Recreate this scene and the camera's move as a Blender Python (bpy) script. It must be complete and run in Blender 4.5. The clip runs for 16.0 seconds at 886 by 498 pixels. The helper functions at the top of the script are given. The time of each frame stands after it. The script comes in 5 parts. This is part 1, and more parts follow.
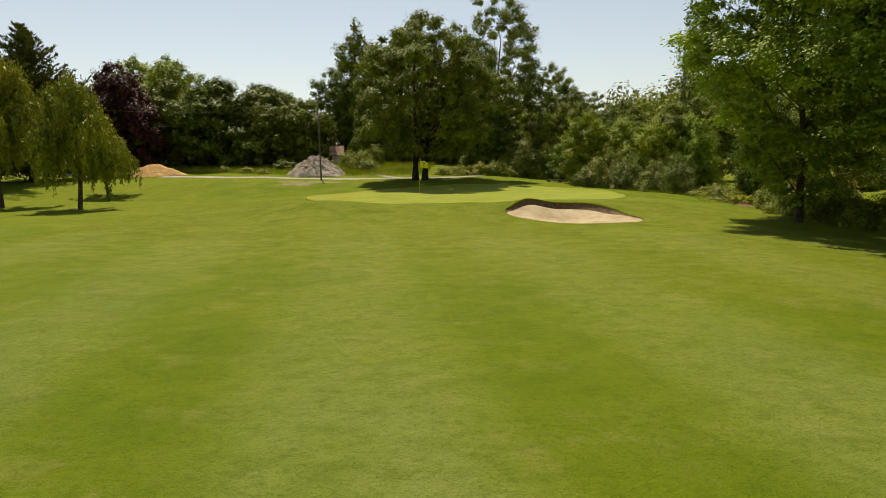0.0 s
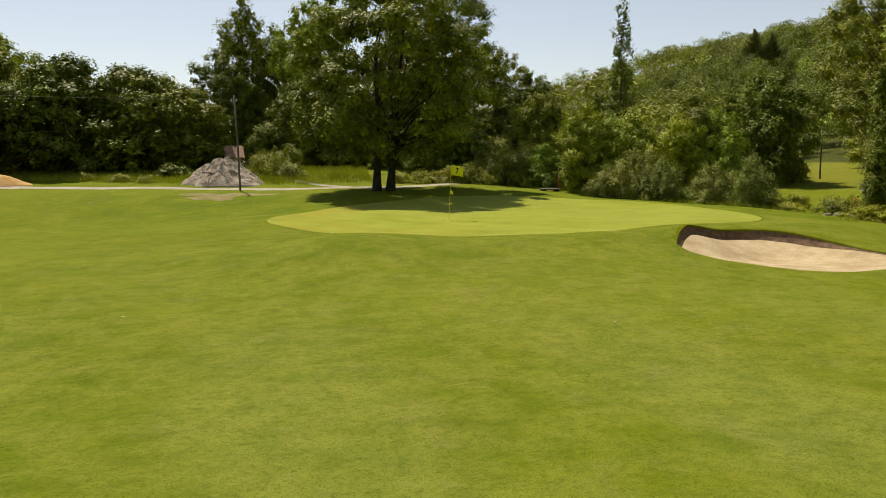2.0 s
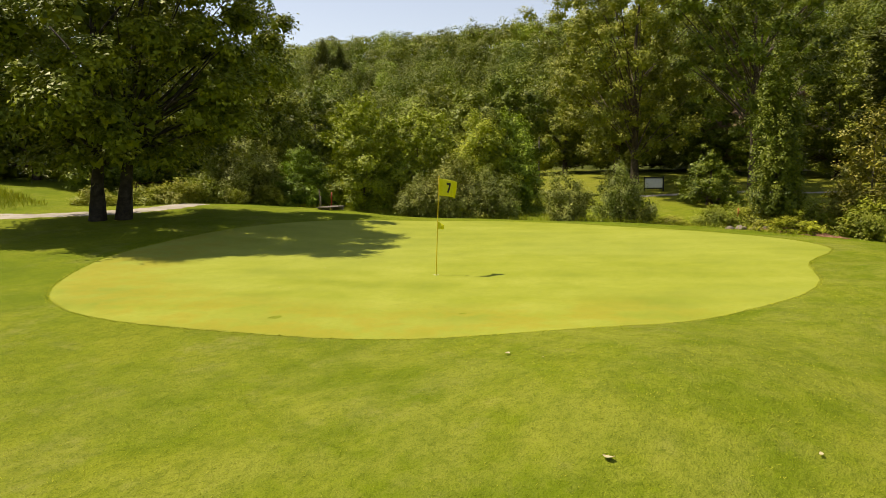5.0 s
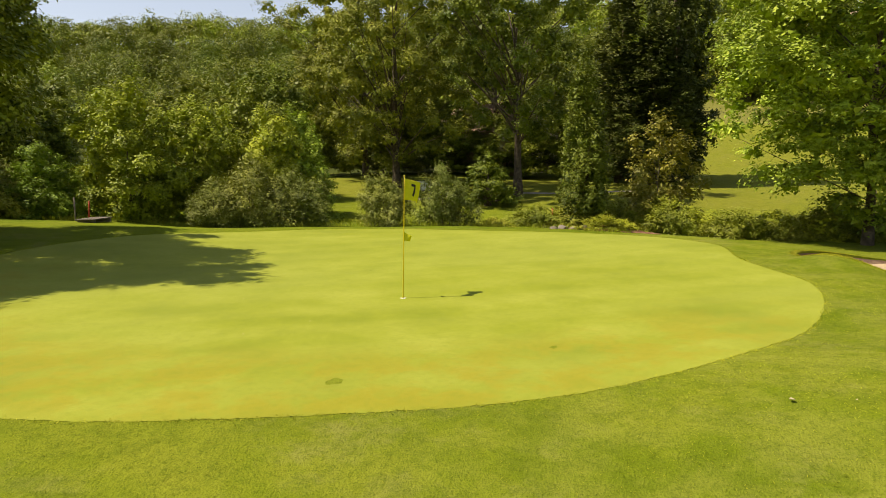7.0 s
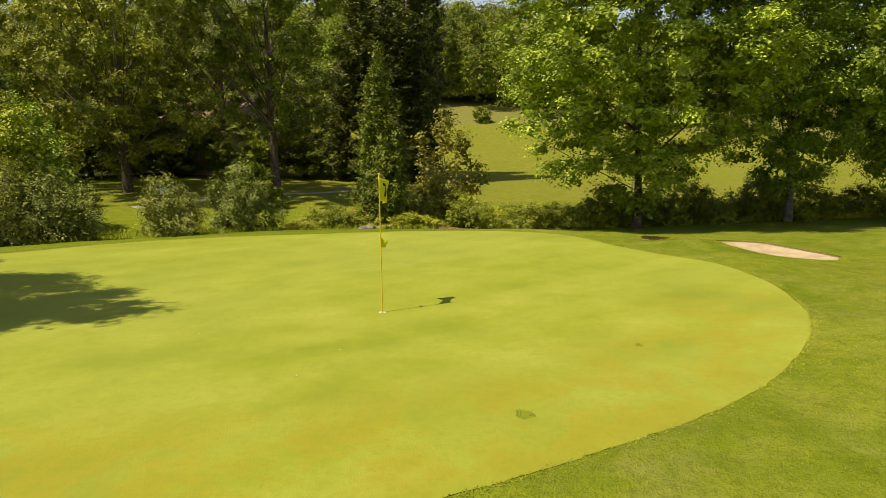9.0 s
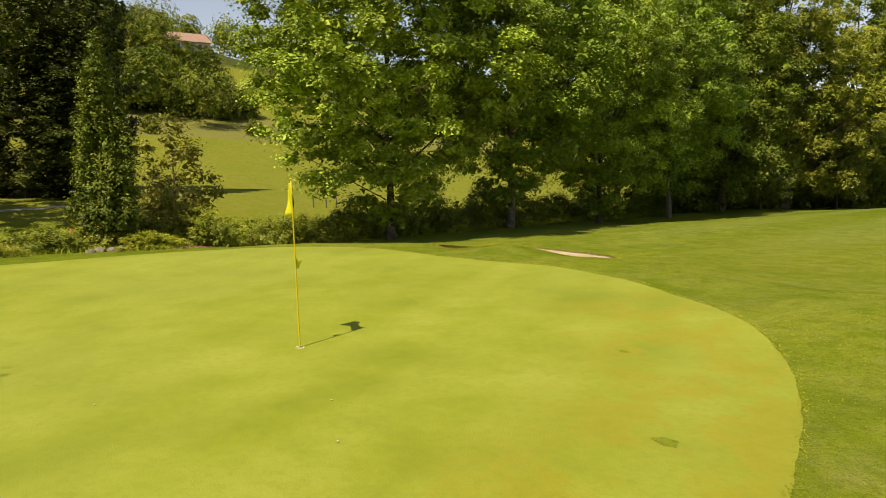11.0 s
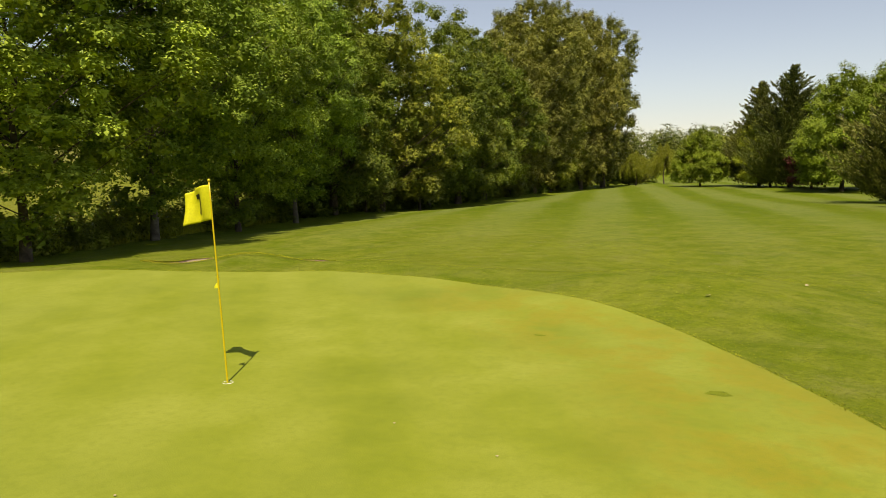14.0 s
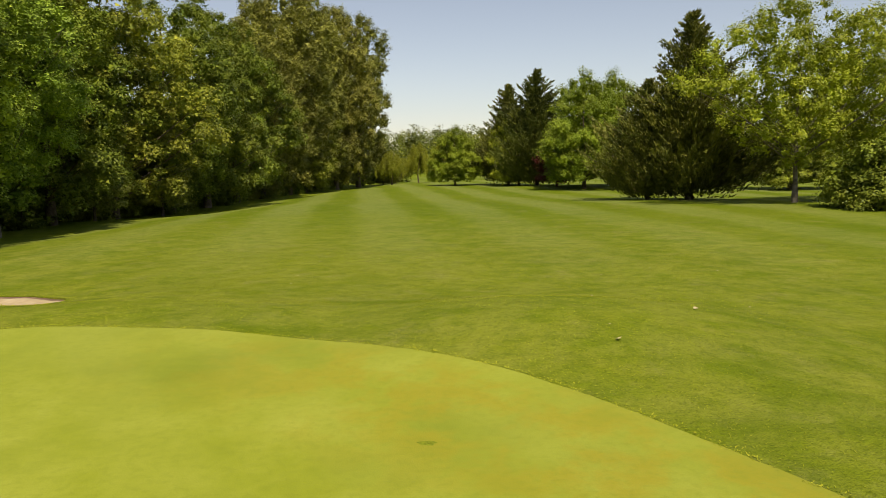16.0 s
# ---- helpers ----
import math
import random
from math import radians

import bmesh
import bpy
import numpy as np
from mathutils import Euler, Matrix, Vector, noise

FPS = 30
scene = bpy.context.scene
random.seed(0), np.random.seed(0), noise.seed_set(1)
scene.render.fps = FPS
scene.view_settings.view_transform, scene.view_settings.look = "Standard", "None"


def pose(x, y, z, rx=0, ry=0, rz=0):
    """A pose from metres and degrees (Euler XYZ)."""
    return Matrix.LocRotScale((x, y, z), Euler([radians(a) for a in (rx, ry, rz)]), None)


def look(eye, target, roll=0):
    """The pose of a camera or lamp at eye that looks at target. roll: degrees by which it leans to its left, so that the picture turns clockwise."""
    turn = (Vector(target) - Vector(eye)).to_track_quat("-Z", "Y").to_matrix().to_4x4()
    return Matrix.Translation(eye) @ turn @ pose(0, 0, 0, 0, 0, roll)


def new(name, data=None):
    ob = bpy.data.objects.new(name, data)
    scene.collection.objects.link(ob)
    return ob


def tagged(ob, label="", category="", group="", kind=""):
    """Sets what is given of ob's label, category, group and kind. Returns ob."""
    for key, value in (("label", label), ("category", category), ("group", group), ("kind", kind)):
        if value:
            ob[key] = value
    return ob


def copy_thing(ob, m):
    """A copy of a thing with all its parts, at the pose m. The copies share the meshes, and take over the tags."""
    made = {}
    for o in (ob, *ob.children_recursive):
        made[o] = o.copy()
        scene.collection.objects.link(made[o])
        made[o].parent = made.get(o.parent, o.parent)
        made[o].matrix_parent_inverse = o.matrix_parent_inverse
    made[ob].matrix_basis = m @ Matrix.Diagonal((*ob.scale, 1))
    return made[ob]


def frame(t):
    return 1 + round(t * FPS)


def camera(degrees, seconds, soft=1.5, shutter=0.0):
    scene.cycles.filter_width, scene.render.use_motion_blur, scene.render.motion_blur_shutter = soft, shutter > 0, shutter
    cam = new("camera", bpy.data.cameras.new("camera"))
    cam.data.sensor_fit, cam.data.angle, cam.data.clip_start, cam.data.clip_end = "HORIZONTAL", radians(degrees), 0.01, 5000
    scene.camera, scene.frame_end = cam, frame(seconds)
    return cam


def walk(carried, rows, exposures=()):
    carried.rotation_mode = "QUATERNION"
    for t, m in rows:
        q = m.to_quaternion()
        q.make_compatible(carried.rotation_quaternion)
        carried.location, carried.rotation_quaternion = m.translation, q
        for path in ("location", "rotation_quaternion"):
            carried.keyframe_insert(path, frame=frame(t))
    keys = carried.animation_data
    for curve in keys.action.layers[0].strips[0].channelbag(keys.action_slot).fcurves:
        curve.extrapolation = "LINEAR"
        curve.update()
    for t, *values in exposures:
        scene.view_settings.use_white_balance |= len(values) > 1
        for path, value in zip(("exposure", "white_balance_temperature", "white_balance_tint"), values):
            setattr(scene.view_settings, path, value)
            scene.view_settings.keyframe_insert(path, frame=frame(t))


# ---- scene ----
cam = camera(63.0, 16.0, soft=0.6)
PATH = [
    (0, (3.182, 3.175, 2.404), (3.034, 5.155, 2.163), -0.9),
    (0.5, (1.492, 6.593, 2.446), (1.44, 8.578, 2.203), -0.9),
    (1, (-0.706, 9.768, 2.462), (-0.653, 11.752, 2.219), -0.7),
    (1.5, (-2.943, 13.143, 2.653), (-2.802, 15.123, 2.408), -0.8),
    (2, (-5.41, 17.007, 2.59), (-5.126, 18.972, 2.35), -1.0),
    (2.5, (-7.72, 20.644, 2.64), (-7.235, 22.569, 2.403), -0.9),
    (3, (-9.377, 24.398, 2.716), (-8.619, 26.234, 2.481), -0.9),
    (3.2, (-9.853, 25.816, 2.681), (-8.993, 27.606, 2.449), -1.0),
    (5.3, (-12.113, 33.81, 2.836), (-10.654, 35.156, 2.593), -1.0),
    (5.5, (-12.182, 34.485, 2.833), (-10.665, 35.764, 2.59), -1.0),
    (6, (-12.373, 36.07, 2.819), (-10.727, 37.179, 2.574), -1.0),
    (6.5, (-12.546, 37.593, 2.779), (-10.789, 38.518, 2.535), -1.0),
    (7, (-12.734, 39.091, 2.758), (-10.881, 39.804, 2.515), -0.8),
    (7.5, (-12.831, 40.516, 2.777), (-10.908, 41.009, 2.531), -0.8),
    (8, (-12.77, 41.854, 2.77), (-10.805, 42.137, 2.523), -0.7),
    (8.2, (-12.814, 42.321, 2.816), (-10.84, 42.521, 2.562), -0.9),
    (10.3, (-10.783, 46.529, 2.695), (-8.932, 45.808, 2.457), -1.0),
    (10.5, (-10.559, 46.798, 2.701), (-8.746, 45.989, 2.462), -0.9),
    (11, (-9.955, 47.389, 2.676), (-8.255, 46.363, 2.438), -1.0),
    (11.5, (-9.32, 47.909, 2.671), (-7.754, 46.687, 2.433), -1.0),
    (12, (-8.719, 48.426, 2.669), (-7.308, 47.028, 2.433), -0.9),
    (12.5, (-8.141, 48.894, 2.666), (-6.886, 47.355, 2.43), -0.9),
    (13, (-7.558, 49.351, 2.646), (-6.449, 47.703, 2.41), -0.9),
    (13.5, (-6.958, 49.774, 2.623), (-5.997, 48.036, 2.389), -0.9),
    (14, (-6.414, 50.175, 2.63), (-5.599, 48.364, 2.396), -0.9),
    (14.5, (-5.949, 50.409, 2.629), (-5.285, 48.538, 2.393), -0.9),
    (15, (-5.458, 50.186, 2.607), (-4.957, 48.264, 2.368), -0.9),
    (15.5, (-4.859, 48.902, 2.61), (-4.543, 46.942, 2.367), -0.9),
    (16, (-4.287, 46.551, 2.579), (-4.13, 44.572, 2.334), -0.9),
]
walk(cam, [(t, look(eye, target, roll)) for t, eye, target, roll in PATH],
     [(0.0, -0.06, 7450.0, 10.0), (2.5, 0.06, 7350.0, 13.0), (5.5, 0.36, 7300.0, 16.0), (8.0, 0.27, 7300.0, 16.0), (11.0, 0.13, 7300.0, 16.0), (16.0, -0.02, 7150.0, 15.0)])

# ---- world, sun, exposure ----
SUN_EL = 61.0
SHADE = Vector((0.32, -0.95, 0.0)).normalized()   # the way shadows fall
world = bpy.data.worlds.new("sky")
scene.world = world
world.use_nodes = True
sky = world.node_tree.nodes.new("ShaderNodeTexSky")
sky.sky_type, sky.sun_disc = "NISHITA", False
sky.sun_elevation, sky.sun_rotation = radians(SUN_EL), math.atan2(-SHADE.x, -SHADE.y)
sky.altitude, sky.air_density, sky.dust_density, sky.ozone_density = 100, 1.0, 0.5, 1.2
haze = world.node_tree.nodes.new("ShaderNodeHueSaturation")
haze.inputs["Saturation"].default_value, haze.inputs["Value"].default_value = 0.74, 1.16
world.node_tree.links.new(sky.outputs[0], haze.inputs["Color"])
world.node_tree.links.new(haze.outputs[0], world.node_tree.nodes["Background"].inputs[0])
world.node_tree.nodes["Background"].inputs[1].default_value = 0.104
sun = new("sun", bpy.data.lights.new("sun", "SUN"))
sun.data.energy, sun.data.angle, sun.data.color = 5.0, radians(0.6), (1.0, 0.95, 0.86)
to_sun = Vector((-SHADE.x * math.cos(radians(SUN_EL)), -SHADE.y * math.cos(radians(SUN_EL)), math.sin(radians(SUN_EL))))
sun.matrix_world = look((0, 0, 60), Vector((0, 0, 60)) - to_sun)


# ---- materials ----
def material(name, rough=0.8, spec=0.3):
    m = bpy.data.materials.new(name)
    m.use_nodes = True
    b = m.node_tree.nodes["Principled BSDF"]
    b.inputs["Roughness"].default_value = rough
    b.inputs["Specular IOR Level"].default_value = spec
    return m, m.node_tree, b


def node(tree, kind, **values):
    n = tree.nodes.new(kind)
    for key, value in values.items():
        if key in n.inputs:
            n.inputs[key].default_value = value
    return n


def noise_of(tree, where, scale, detail=3.0, rough=0.55):
    n = node(tree, "ShaderNodeTexNoise", Scale=scale, Detail=detail, Roughness=rough)
    tree.links.new(where, n.inputs["Vector"])
    return n.outputs["Fac"]


def span(tree, value, a, b, lo=0.0, hi=1.0):
    n = tree.nodes.new("ShaderNodeMapRange")
    n.interpolation_type = "SMOOTHSTEP"
    for key, v in (("From Min", a), ("From Max", b), ("To Min", lo), ("To Max", hi)):
        n.inputs[key].default_value = v
    tree.links.new(value, n.inputs["Value"])
    return n.outputs["Result"]


def blend(tree, fac, a, b, mode="MIX"):
    n = tree.nodes.new("ShaderNodeMix")
    n.data_type, n.blend_type = "RGBA", mode
    for socket, value in ((n.inputs[0], fac), (n.inputs[6], a), (n.inputs[7], b)):
        if isinstance(value, (int, float)):
            socket.default_value = value
        elif isinstance(value, tuple):
            socket.default_value = (*value, 1.0)
        else:
            tree.links.new(value, socket)
    return n.outputs[2]


def maths(tree, op, a, b=0.0):
    n = tree.nodes.new("ShaderNodeMath")
    n.operation = op
    for socket, value in ((n.inputs[0], a), (n.inputs[1], b)):
        if isinstance(value, (int, float)):
            socket.default_value = value
        else:
            tree.links.new(value, socket)
    return n.outputs[0]


def bumped(tree, b, height, strength, distance):
    n = node(tree, "ShaderNodeBump", Strength=strength, Distance=distance)
    tree.links.new(height, n.inputs["Height"])
    tree.links.new(n.outputs[0], b.inputs["Normal"])


def place_of(tree):
    return tree.nodes.new("ShaderNodeTexCoord").outputs["Object"]


def ramp_stops(tree, value, *stops):
    n = tree.nodes.new("ShaderNodeValToRGB")
    n.color_ramp.elements[0].position, n.color_ramp.elements[0].color = stops[0][0], (*stops[0][1], 1)
    n.color_ramp.elements[1].position, n.color_ramp.elements[1].color = stops[-1][0], (*stops[-1][1], 1)
    for at, colour in stops[1:-1]:
        n.color_ramp.elements.new(at).color = (*colour, 1)
    tree.links.new(value, n.inputs[0])
    return n.outputs[0]


def turf(name, low, mid, high, stripe=0.0, dry=0.0):
    """Mown grass: patches, clumps and grain, with faint mowing stripes that run north and south."""
    m, t, b = material(name, 0.9, 0.06)
    p = place_of(t)
    big, patch, tuft, clump, grain = (noise_of(t, p, s, d, r) for s, d, r in ((0.06, 3.0, 0.5), (0.45, 6.0, 0.68), (2.4, 6.0, 0.75), (12.0, 4.0, 0.75), (48.0, 3.0, 0.7)))
    colour = ramp_stops(t, patch, (0.30, low), (0.5, mid), (0.70, high))
    colour = blend(t, span(t, big, 0.42, 0.62, 0.0, 0.5), colour, high)
    if stripe:
        parts = t.nodes.new("ShaderNodeSeparateXYZ")
        t.links.new(p, parts.inputs[0])
        wob = maths(t, "MULTIPLY", maths(t, "SUBTRACT", big, 0.5), 2.2)
        slant = maths(t, "MULTIPLY", parts.outputs[1], 0.194)
        across = maths(t, "ADD", maths(t, "ADD", parts.outputs[0], slant), wob)
        wave = maths(t, "SINE", maths(t, "MULTIPLY", maths(t, "ADD", across, -2.5), 1.283))
        south = span(t, parts.outputs[1], 33, 24)
        far_fairway = span(t, parts.outputs[1], 16, 7, 0.6, 1.0)
        lines = maths(t, "MULTIPLY", maths(t, "MULTIPLY", span(t, wave, -0.8, 0.8), south), span(t, parts.outputs[0], 20, 15))
        plain_strip = maths(t, "MULTIPLY", maths(t, "MULTIPLY", span(t, wave, 0.8, -0.8), south), span(t, parts.outputs[0], 20, 15))
        colour = blend(t, maths(t, "MULTIPLY", maths(t, "MULTIPLY", plain_strip, far_fairway), 0.55), colour, tuple(0.9 * c for c in low))
        ragged = span(t, noise_of(t, p, 0.9, 6.0, 0.7), 0.28, 0.60, 0.5, 1.0)
        colour = blend(t, maths(t, "MULTIPLY", maths(t, "MULTIPLY", maths(t, "MULTIPLY", lines, far_fairway), ragged), stripe), colour, (0.190, 0.226, 0.048))
        apron = maths(t, "MULTIPLY", span(t, parts.outputs[1], 12, 26), span(t, maths(t, "ABSOLUTE", parts.outputs[0]), 18, 10))
        tired = maths(t, "MULTIPLY", maths(t, "MULTIPLY", apron, span(t, parts.outputs[1], 44, 39)), span(t, noise_of(t, p, 1.1, 7.0, 0.72), 0.36, 0.62))
        colour = blend(t, maths(t, "MULTIPLY", tired, 0.5), colour, (0.275, 0.285, 0.042))
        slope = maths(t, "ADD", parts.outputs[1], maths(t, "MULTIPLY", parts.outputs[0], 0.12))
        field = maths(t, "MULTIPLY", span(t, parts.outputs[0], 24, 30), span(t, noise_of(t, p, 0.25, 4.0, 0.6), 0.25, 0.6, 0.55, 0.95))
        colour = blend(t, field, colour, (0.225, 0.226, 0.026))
        # Forest floor: litter tone with the shade under the trees painted in.
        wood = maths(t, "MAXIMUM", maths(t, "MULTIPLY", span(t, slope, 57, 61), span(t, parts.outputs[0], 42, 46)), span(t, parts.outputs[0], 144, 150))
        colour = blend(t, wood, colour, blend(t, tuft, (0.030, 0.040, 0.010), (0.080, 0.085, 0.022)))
        band = maths(t, "MULTIPLY", span(t, maths(t, "ADD", parts.outputs[0], wob), 81.5, 83.5), span(t, parts.outputs[0], 104, 98))
        colour = blend(t, band, colour, blend(t, span(t, tuft, 0.35, 0.65), (0.165, 0.170, 0.030), (0.270, 0.235, 0.070)))
    if dry:
        straw = span(t, noise_of(t, p, 0.8, 8.0, 0.74), 0.50, 0.72, 0.0, dry)
        colour = blend(t, straw, colour, (0.27, 0.25, 0.075))
    colour = blend(t, span(t, tuft, 0.42, 0.66, 0.0, 0.38), colour, tuple(0.78 * c for c in low))
    colour = blend(t, span(t, clump, 0.44, 0.70, 0.0, 0.40), colour, tuple(0.62 * c for c in low))
    colour = blend(t, span(t, grain, 0.48, 0.70, 0.0, 0.36), colour, tuple(0.5 * c for c in low))
    colour = blend(t, span(t, grain, 0.46, 0.30, 0.0, 0.14), colour, tuple(1.1 * c for c in high))
    t.links.new(colour, b.inputs["Base Color"])
    bumped(t, b, maths(t, "ADD", maths(t, "MULTIPLY", clump, 2.5), maths(t, "ADD", grain, maths(t, "MULTIPLY", tuft, 3.0))), 0.6, 0.030)
    return m


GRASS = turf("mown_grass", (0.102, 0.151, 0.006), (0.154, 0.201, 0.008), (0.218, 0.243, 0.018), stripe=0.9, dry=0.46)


GREEN_AT, GREEN_RX, GREEN_RY = (1.5, 46.3), 9.75, 9.0


def green_turf():
    m, t, b = material("putting_turf", 0.85, 0.08)
    b.inputs["Sheen Weight"].default_value = 0.04
    p = place_of(t)
    big, patch, worn, fleck, grain = (noise_of(t, p, s, d, r) for s, d, r in ((0.13, 2.0, 0.5), (0.5, 6.0, 0.68), (1.3, 5.0, 0.65), (11.0, 4.0, 0.7), (75.0, 2.0, 0.6)))
    colour = ramp_stops(t, patch, (0.30, (0.165, 0.205, 0.010)), (0.5, (0.232, 0.266, 0.017)), (0.70, (0.300, 0.326, 0.038)))
    colour = blend(t, span(t, big, 0.40, 0.62, 0.0, 0.4), colour, (0.285, 0.318, 0.048))
    parts = t.nodes.new("ShaderNodeSeparateXYZ")
    t.links.new(p, parts.inputs[0])
    line = maths(t, "SINE", maths(t, "MULTIPLY", maths(t, "ADD", maths(t, "MULTIPLY", parts.outputs[0], 0.8), maths(t, "MULTIPLY", parts.outputs[1], 0.6)), 4.6))
    colour = blend(t, span(t, line, -0.7, 0.7, 0.0, 0.16), colour, (0.335, 0.350, 0.055))
    flat = t.nodes.new("ShaderNodeVectorMath")
    flat.operation = "MULTIPLY_ADD"
    t.links.new(p, flat.inputs[0])
    flat.inputs[1].default_value, flat.inputs[2].default_value = (1 / GREEN_RX, 1 / GREEN_RY, 0), (-GREEN_AT[0] / GREEN_RX, -GREEN_AT[1] / GREEN_RY, 0)
    reach = t.nodes.new("ShaderNodeVectorMath")
    reach.operation = "LENGTH"
    t.links.new(flat.outputs["Vector"], reach.inputs[0])
    rim = maths(t, "MULTIPLY", span(t, reach.outputs["Value"], 0.66, 0.84), span(t, reach.outputs["Value"], 0.99, 0.93, 0.3, 1.0))
    edge = maths(t, "MULTIPLY", maths(t, "MULTIPLY", span(t, worn, 0.40, 0.60), rim), span(t, parts.outputs[0], 1.5, -3.5))
    colour = blend(t, maths(t, "MULTIPLY", edge, 0.66), colour, (0.290, 0.236, 0.014))
    colour = blend(t, span(t, worn, 0.52, 0.70, 0.0, 0.45), colour, (0.20, 0.235, 0.016))
    colour = blend(t, span(t, fleck, 0.44, 0.70, 0.0, 0.36), colour, (0.185, 0.215, 0.015))
    colour = blend(t, span(t, grain, 0.4, 0.72, 0.0, 0.30), colour, (0.19, 0.215, 0.015))
    t.links.new(colour, b.inputs["Base Color"])
    bumped(t, b, maths(t, "ADD", grain, maths(t, "MULTIPLY", fleck, 1.5)), 0.35, 0.008)
    return m


GREEN = green_turf()
WORN = turf("worn_turf", (0.20, 0.19, 0.05), (0.30, 0.25, 0.12), (0.40, 0.33, 0.20), dry=0.6)


def plain(name, colours, scale=6.0, rough=0.85, spec=0.3, bump_by=0.4, depth=0.02, metal=0.0, fine=45.0):
    m, t, b = material(name, rough, spec)
    b.inputs["Metallic"].default_value = metal
    p = place_of(t)
    broad, small = noise_of(t, p, scale, 5.0, 0.6), noise_of(t, p, fine, 3.0)
    colour = ramp_stops(t, broad, *[(0.3 + 0.4 * n / max(1, len(colours) - 1), c) for n, c in enumerate(colours)])
    colour = blend(t, span(t, small, 0.35, 0.75, 0.0, 0.3), colour, tuple(0.6 * c for c in colours[0]))
    t.links.new(colour, b.inputs["Base Color"])
    bumped(t, b, maths(t, "ADD", broad, maths(t, "MULTIPLY", small, 0.4)), bump_by, depth)
    return m


SAND = plain("bunker_sand", [(0.35, 0.26, 0.135), (0.47, 0.365, 0.205), (0.55, 0.45, 0.28)], 1.6, bump_by=0.5, depth=0.04, fine=14.0)
SOIL = plain("bank_soil", [(0.12, 0.075, 0.04), (0.22, 0.14, 0.08), (0.32, 0.215, 0.13)], 7.0, bump_by=1.0, depth=0.08, fine=28.0)
RED_SOIL = plain("reddish_soil", [(0.13, 0.06, 0.028), (0.24, 0.12, 0.06), (0.36, 0.21, 0.12)], 6.0, bump_by=1.0, depth=0.06)
GRAVEL = plain("path_gravel", [(0.26, 0.23, 0.17), (0.36, 0.32, 0.25), (0.44, 0.40, 0.32)], 1.2, bump_by=0.5, depth=0.02)
ORANGE_SAND = plain("orange_sand", [(0.50, 0.27, 0.07), (0.60, 0.35, 0.11), (0.66, 0.42, 0.16)], 1.5, bump_by=0.7, depth=0.1, fine=9.0)
RUBBLE = plain("grey_rubble", [(0.28, 0.22, 0.16), (0.40, 0.33, 0.25), (0.52, 0.45, 0.36)], 1.4, bump_by=0.8, depth=0.08, fine=11.0)
STONE = plain("creek_stone", [(0.15, 0.12, 0.085), (0.26, 0.215, 0.16), (0.36, 0.31, 0.24)], 4.0, bump_by=0.8, depth=0.04)
BARK = plain("bark", [(0.050, 0.036, 0.022), (0.112, 0.082, 0.052), (0.19, 0.148, 0.10)], 5.0, bump_by=1.0, depth=0.05, fine=22.0)
# Darker copy of BARK: the crown's shade on the lime trunks is in its colour.
SHADED_LIME_BARK = plain("shaded_lime_tree_bark", [(0.020, 0.016, 0.011), (0.042, 0.033, 0.023), (0.075, 0.060, 0.042)], 5.0, bump_by=0.9, depth=0.04, fine=22.0)
PALE_BARK = plain("pale_bark", [(0.08, 0.066, 0.045), (0.17, 0.14, 0.10), (0.26, 0.22, 0.16)], 5.0, bump_by=0.8, depth=0.03, fine=22.0)
OLD_WOOD = plain("weathered_wood", [(0.09, 0.075, 0.055), (0.17, 0.14, 0.11), (0.26, 0.23, 0.19)], 3.0, bump_by=0.5, depth=0.01)
TERRACOTTA = plain("roof_tiles", [(0.28, 0.16, 0.10), (0.37, 0.23, 0.15), (0.44, 0.30, 0.21)], 3.0, bump_by=0.7, depth=0.05)
RENDER_WALL = plain("lime_render", [(0.42, 0.34, 0.23), (0.52, 0.43, 0.31), (0.60, 0.52, 0.40)], 1.5, bump_by=0.3, depth=0.02)
YELLOW = plain("yellow_flag_cloth", [(0.62, 0.60, 0.010), (0.70, 0.68, 0.020)], 9.0, 0.6, 0.3, 0.2, 0.005)
YELLOW_POLE = plain("yellow_painted_fibreglass", [(0.66, 0.50, 0.010), (0.72, 0.55, 0.015)], 9.0, 0.35, 0.5, 0.1, 0.002)
BLACK = plain("black_print", [(0.012, 0.012, 0.010), (0.02, 0.02, 0.016)], 9.0, 0.6, 0.3, 0.1, 0.002)
WHITE = plain("white_paint", [(0.68, 0.67, 0.63), (0.80, 0.79, 0.76)], 6.0, 0.5, 0.4, 0.1, 0.002)
RED = plain("red_paint", [(0.42, 0.035, 0.02), (0.55, 0.06, 0.03)], 6.0, 0.5, 0.4, 0.1, 0.002)
GREY_STEEL = plain("grey_steel", [(0.22, 0.23, 0.24), (0.32, 0.33, 0.34)], 4.0, 0.45, 0.5, 0.1, 0.003, 0.6)
DEAD_LEAF = plain("dry_leaf", [(0.44, 0.36, 0.18), (0.58, 0.50, 0.28)], 30.0, 0.7, 0.3, 0.3, 0.003)
SCAR = turf("scarred_turf", (0.165, 0.205, 0.014), (0.195, 0.235, 0.017), (0.235, 0.265, 0.024))
GLASS = material("dark_window_glass", 0.08, 0.6)[0]
GLASS.node_tree.nodes["Principled BSDF"].inputs["Base Color"].default_value = (0.02, 0.025, 0.03, 1)


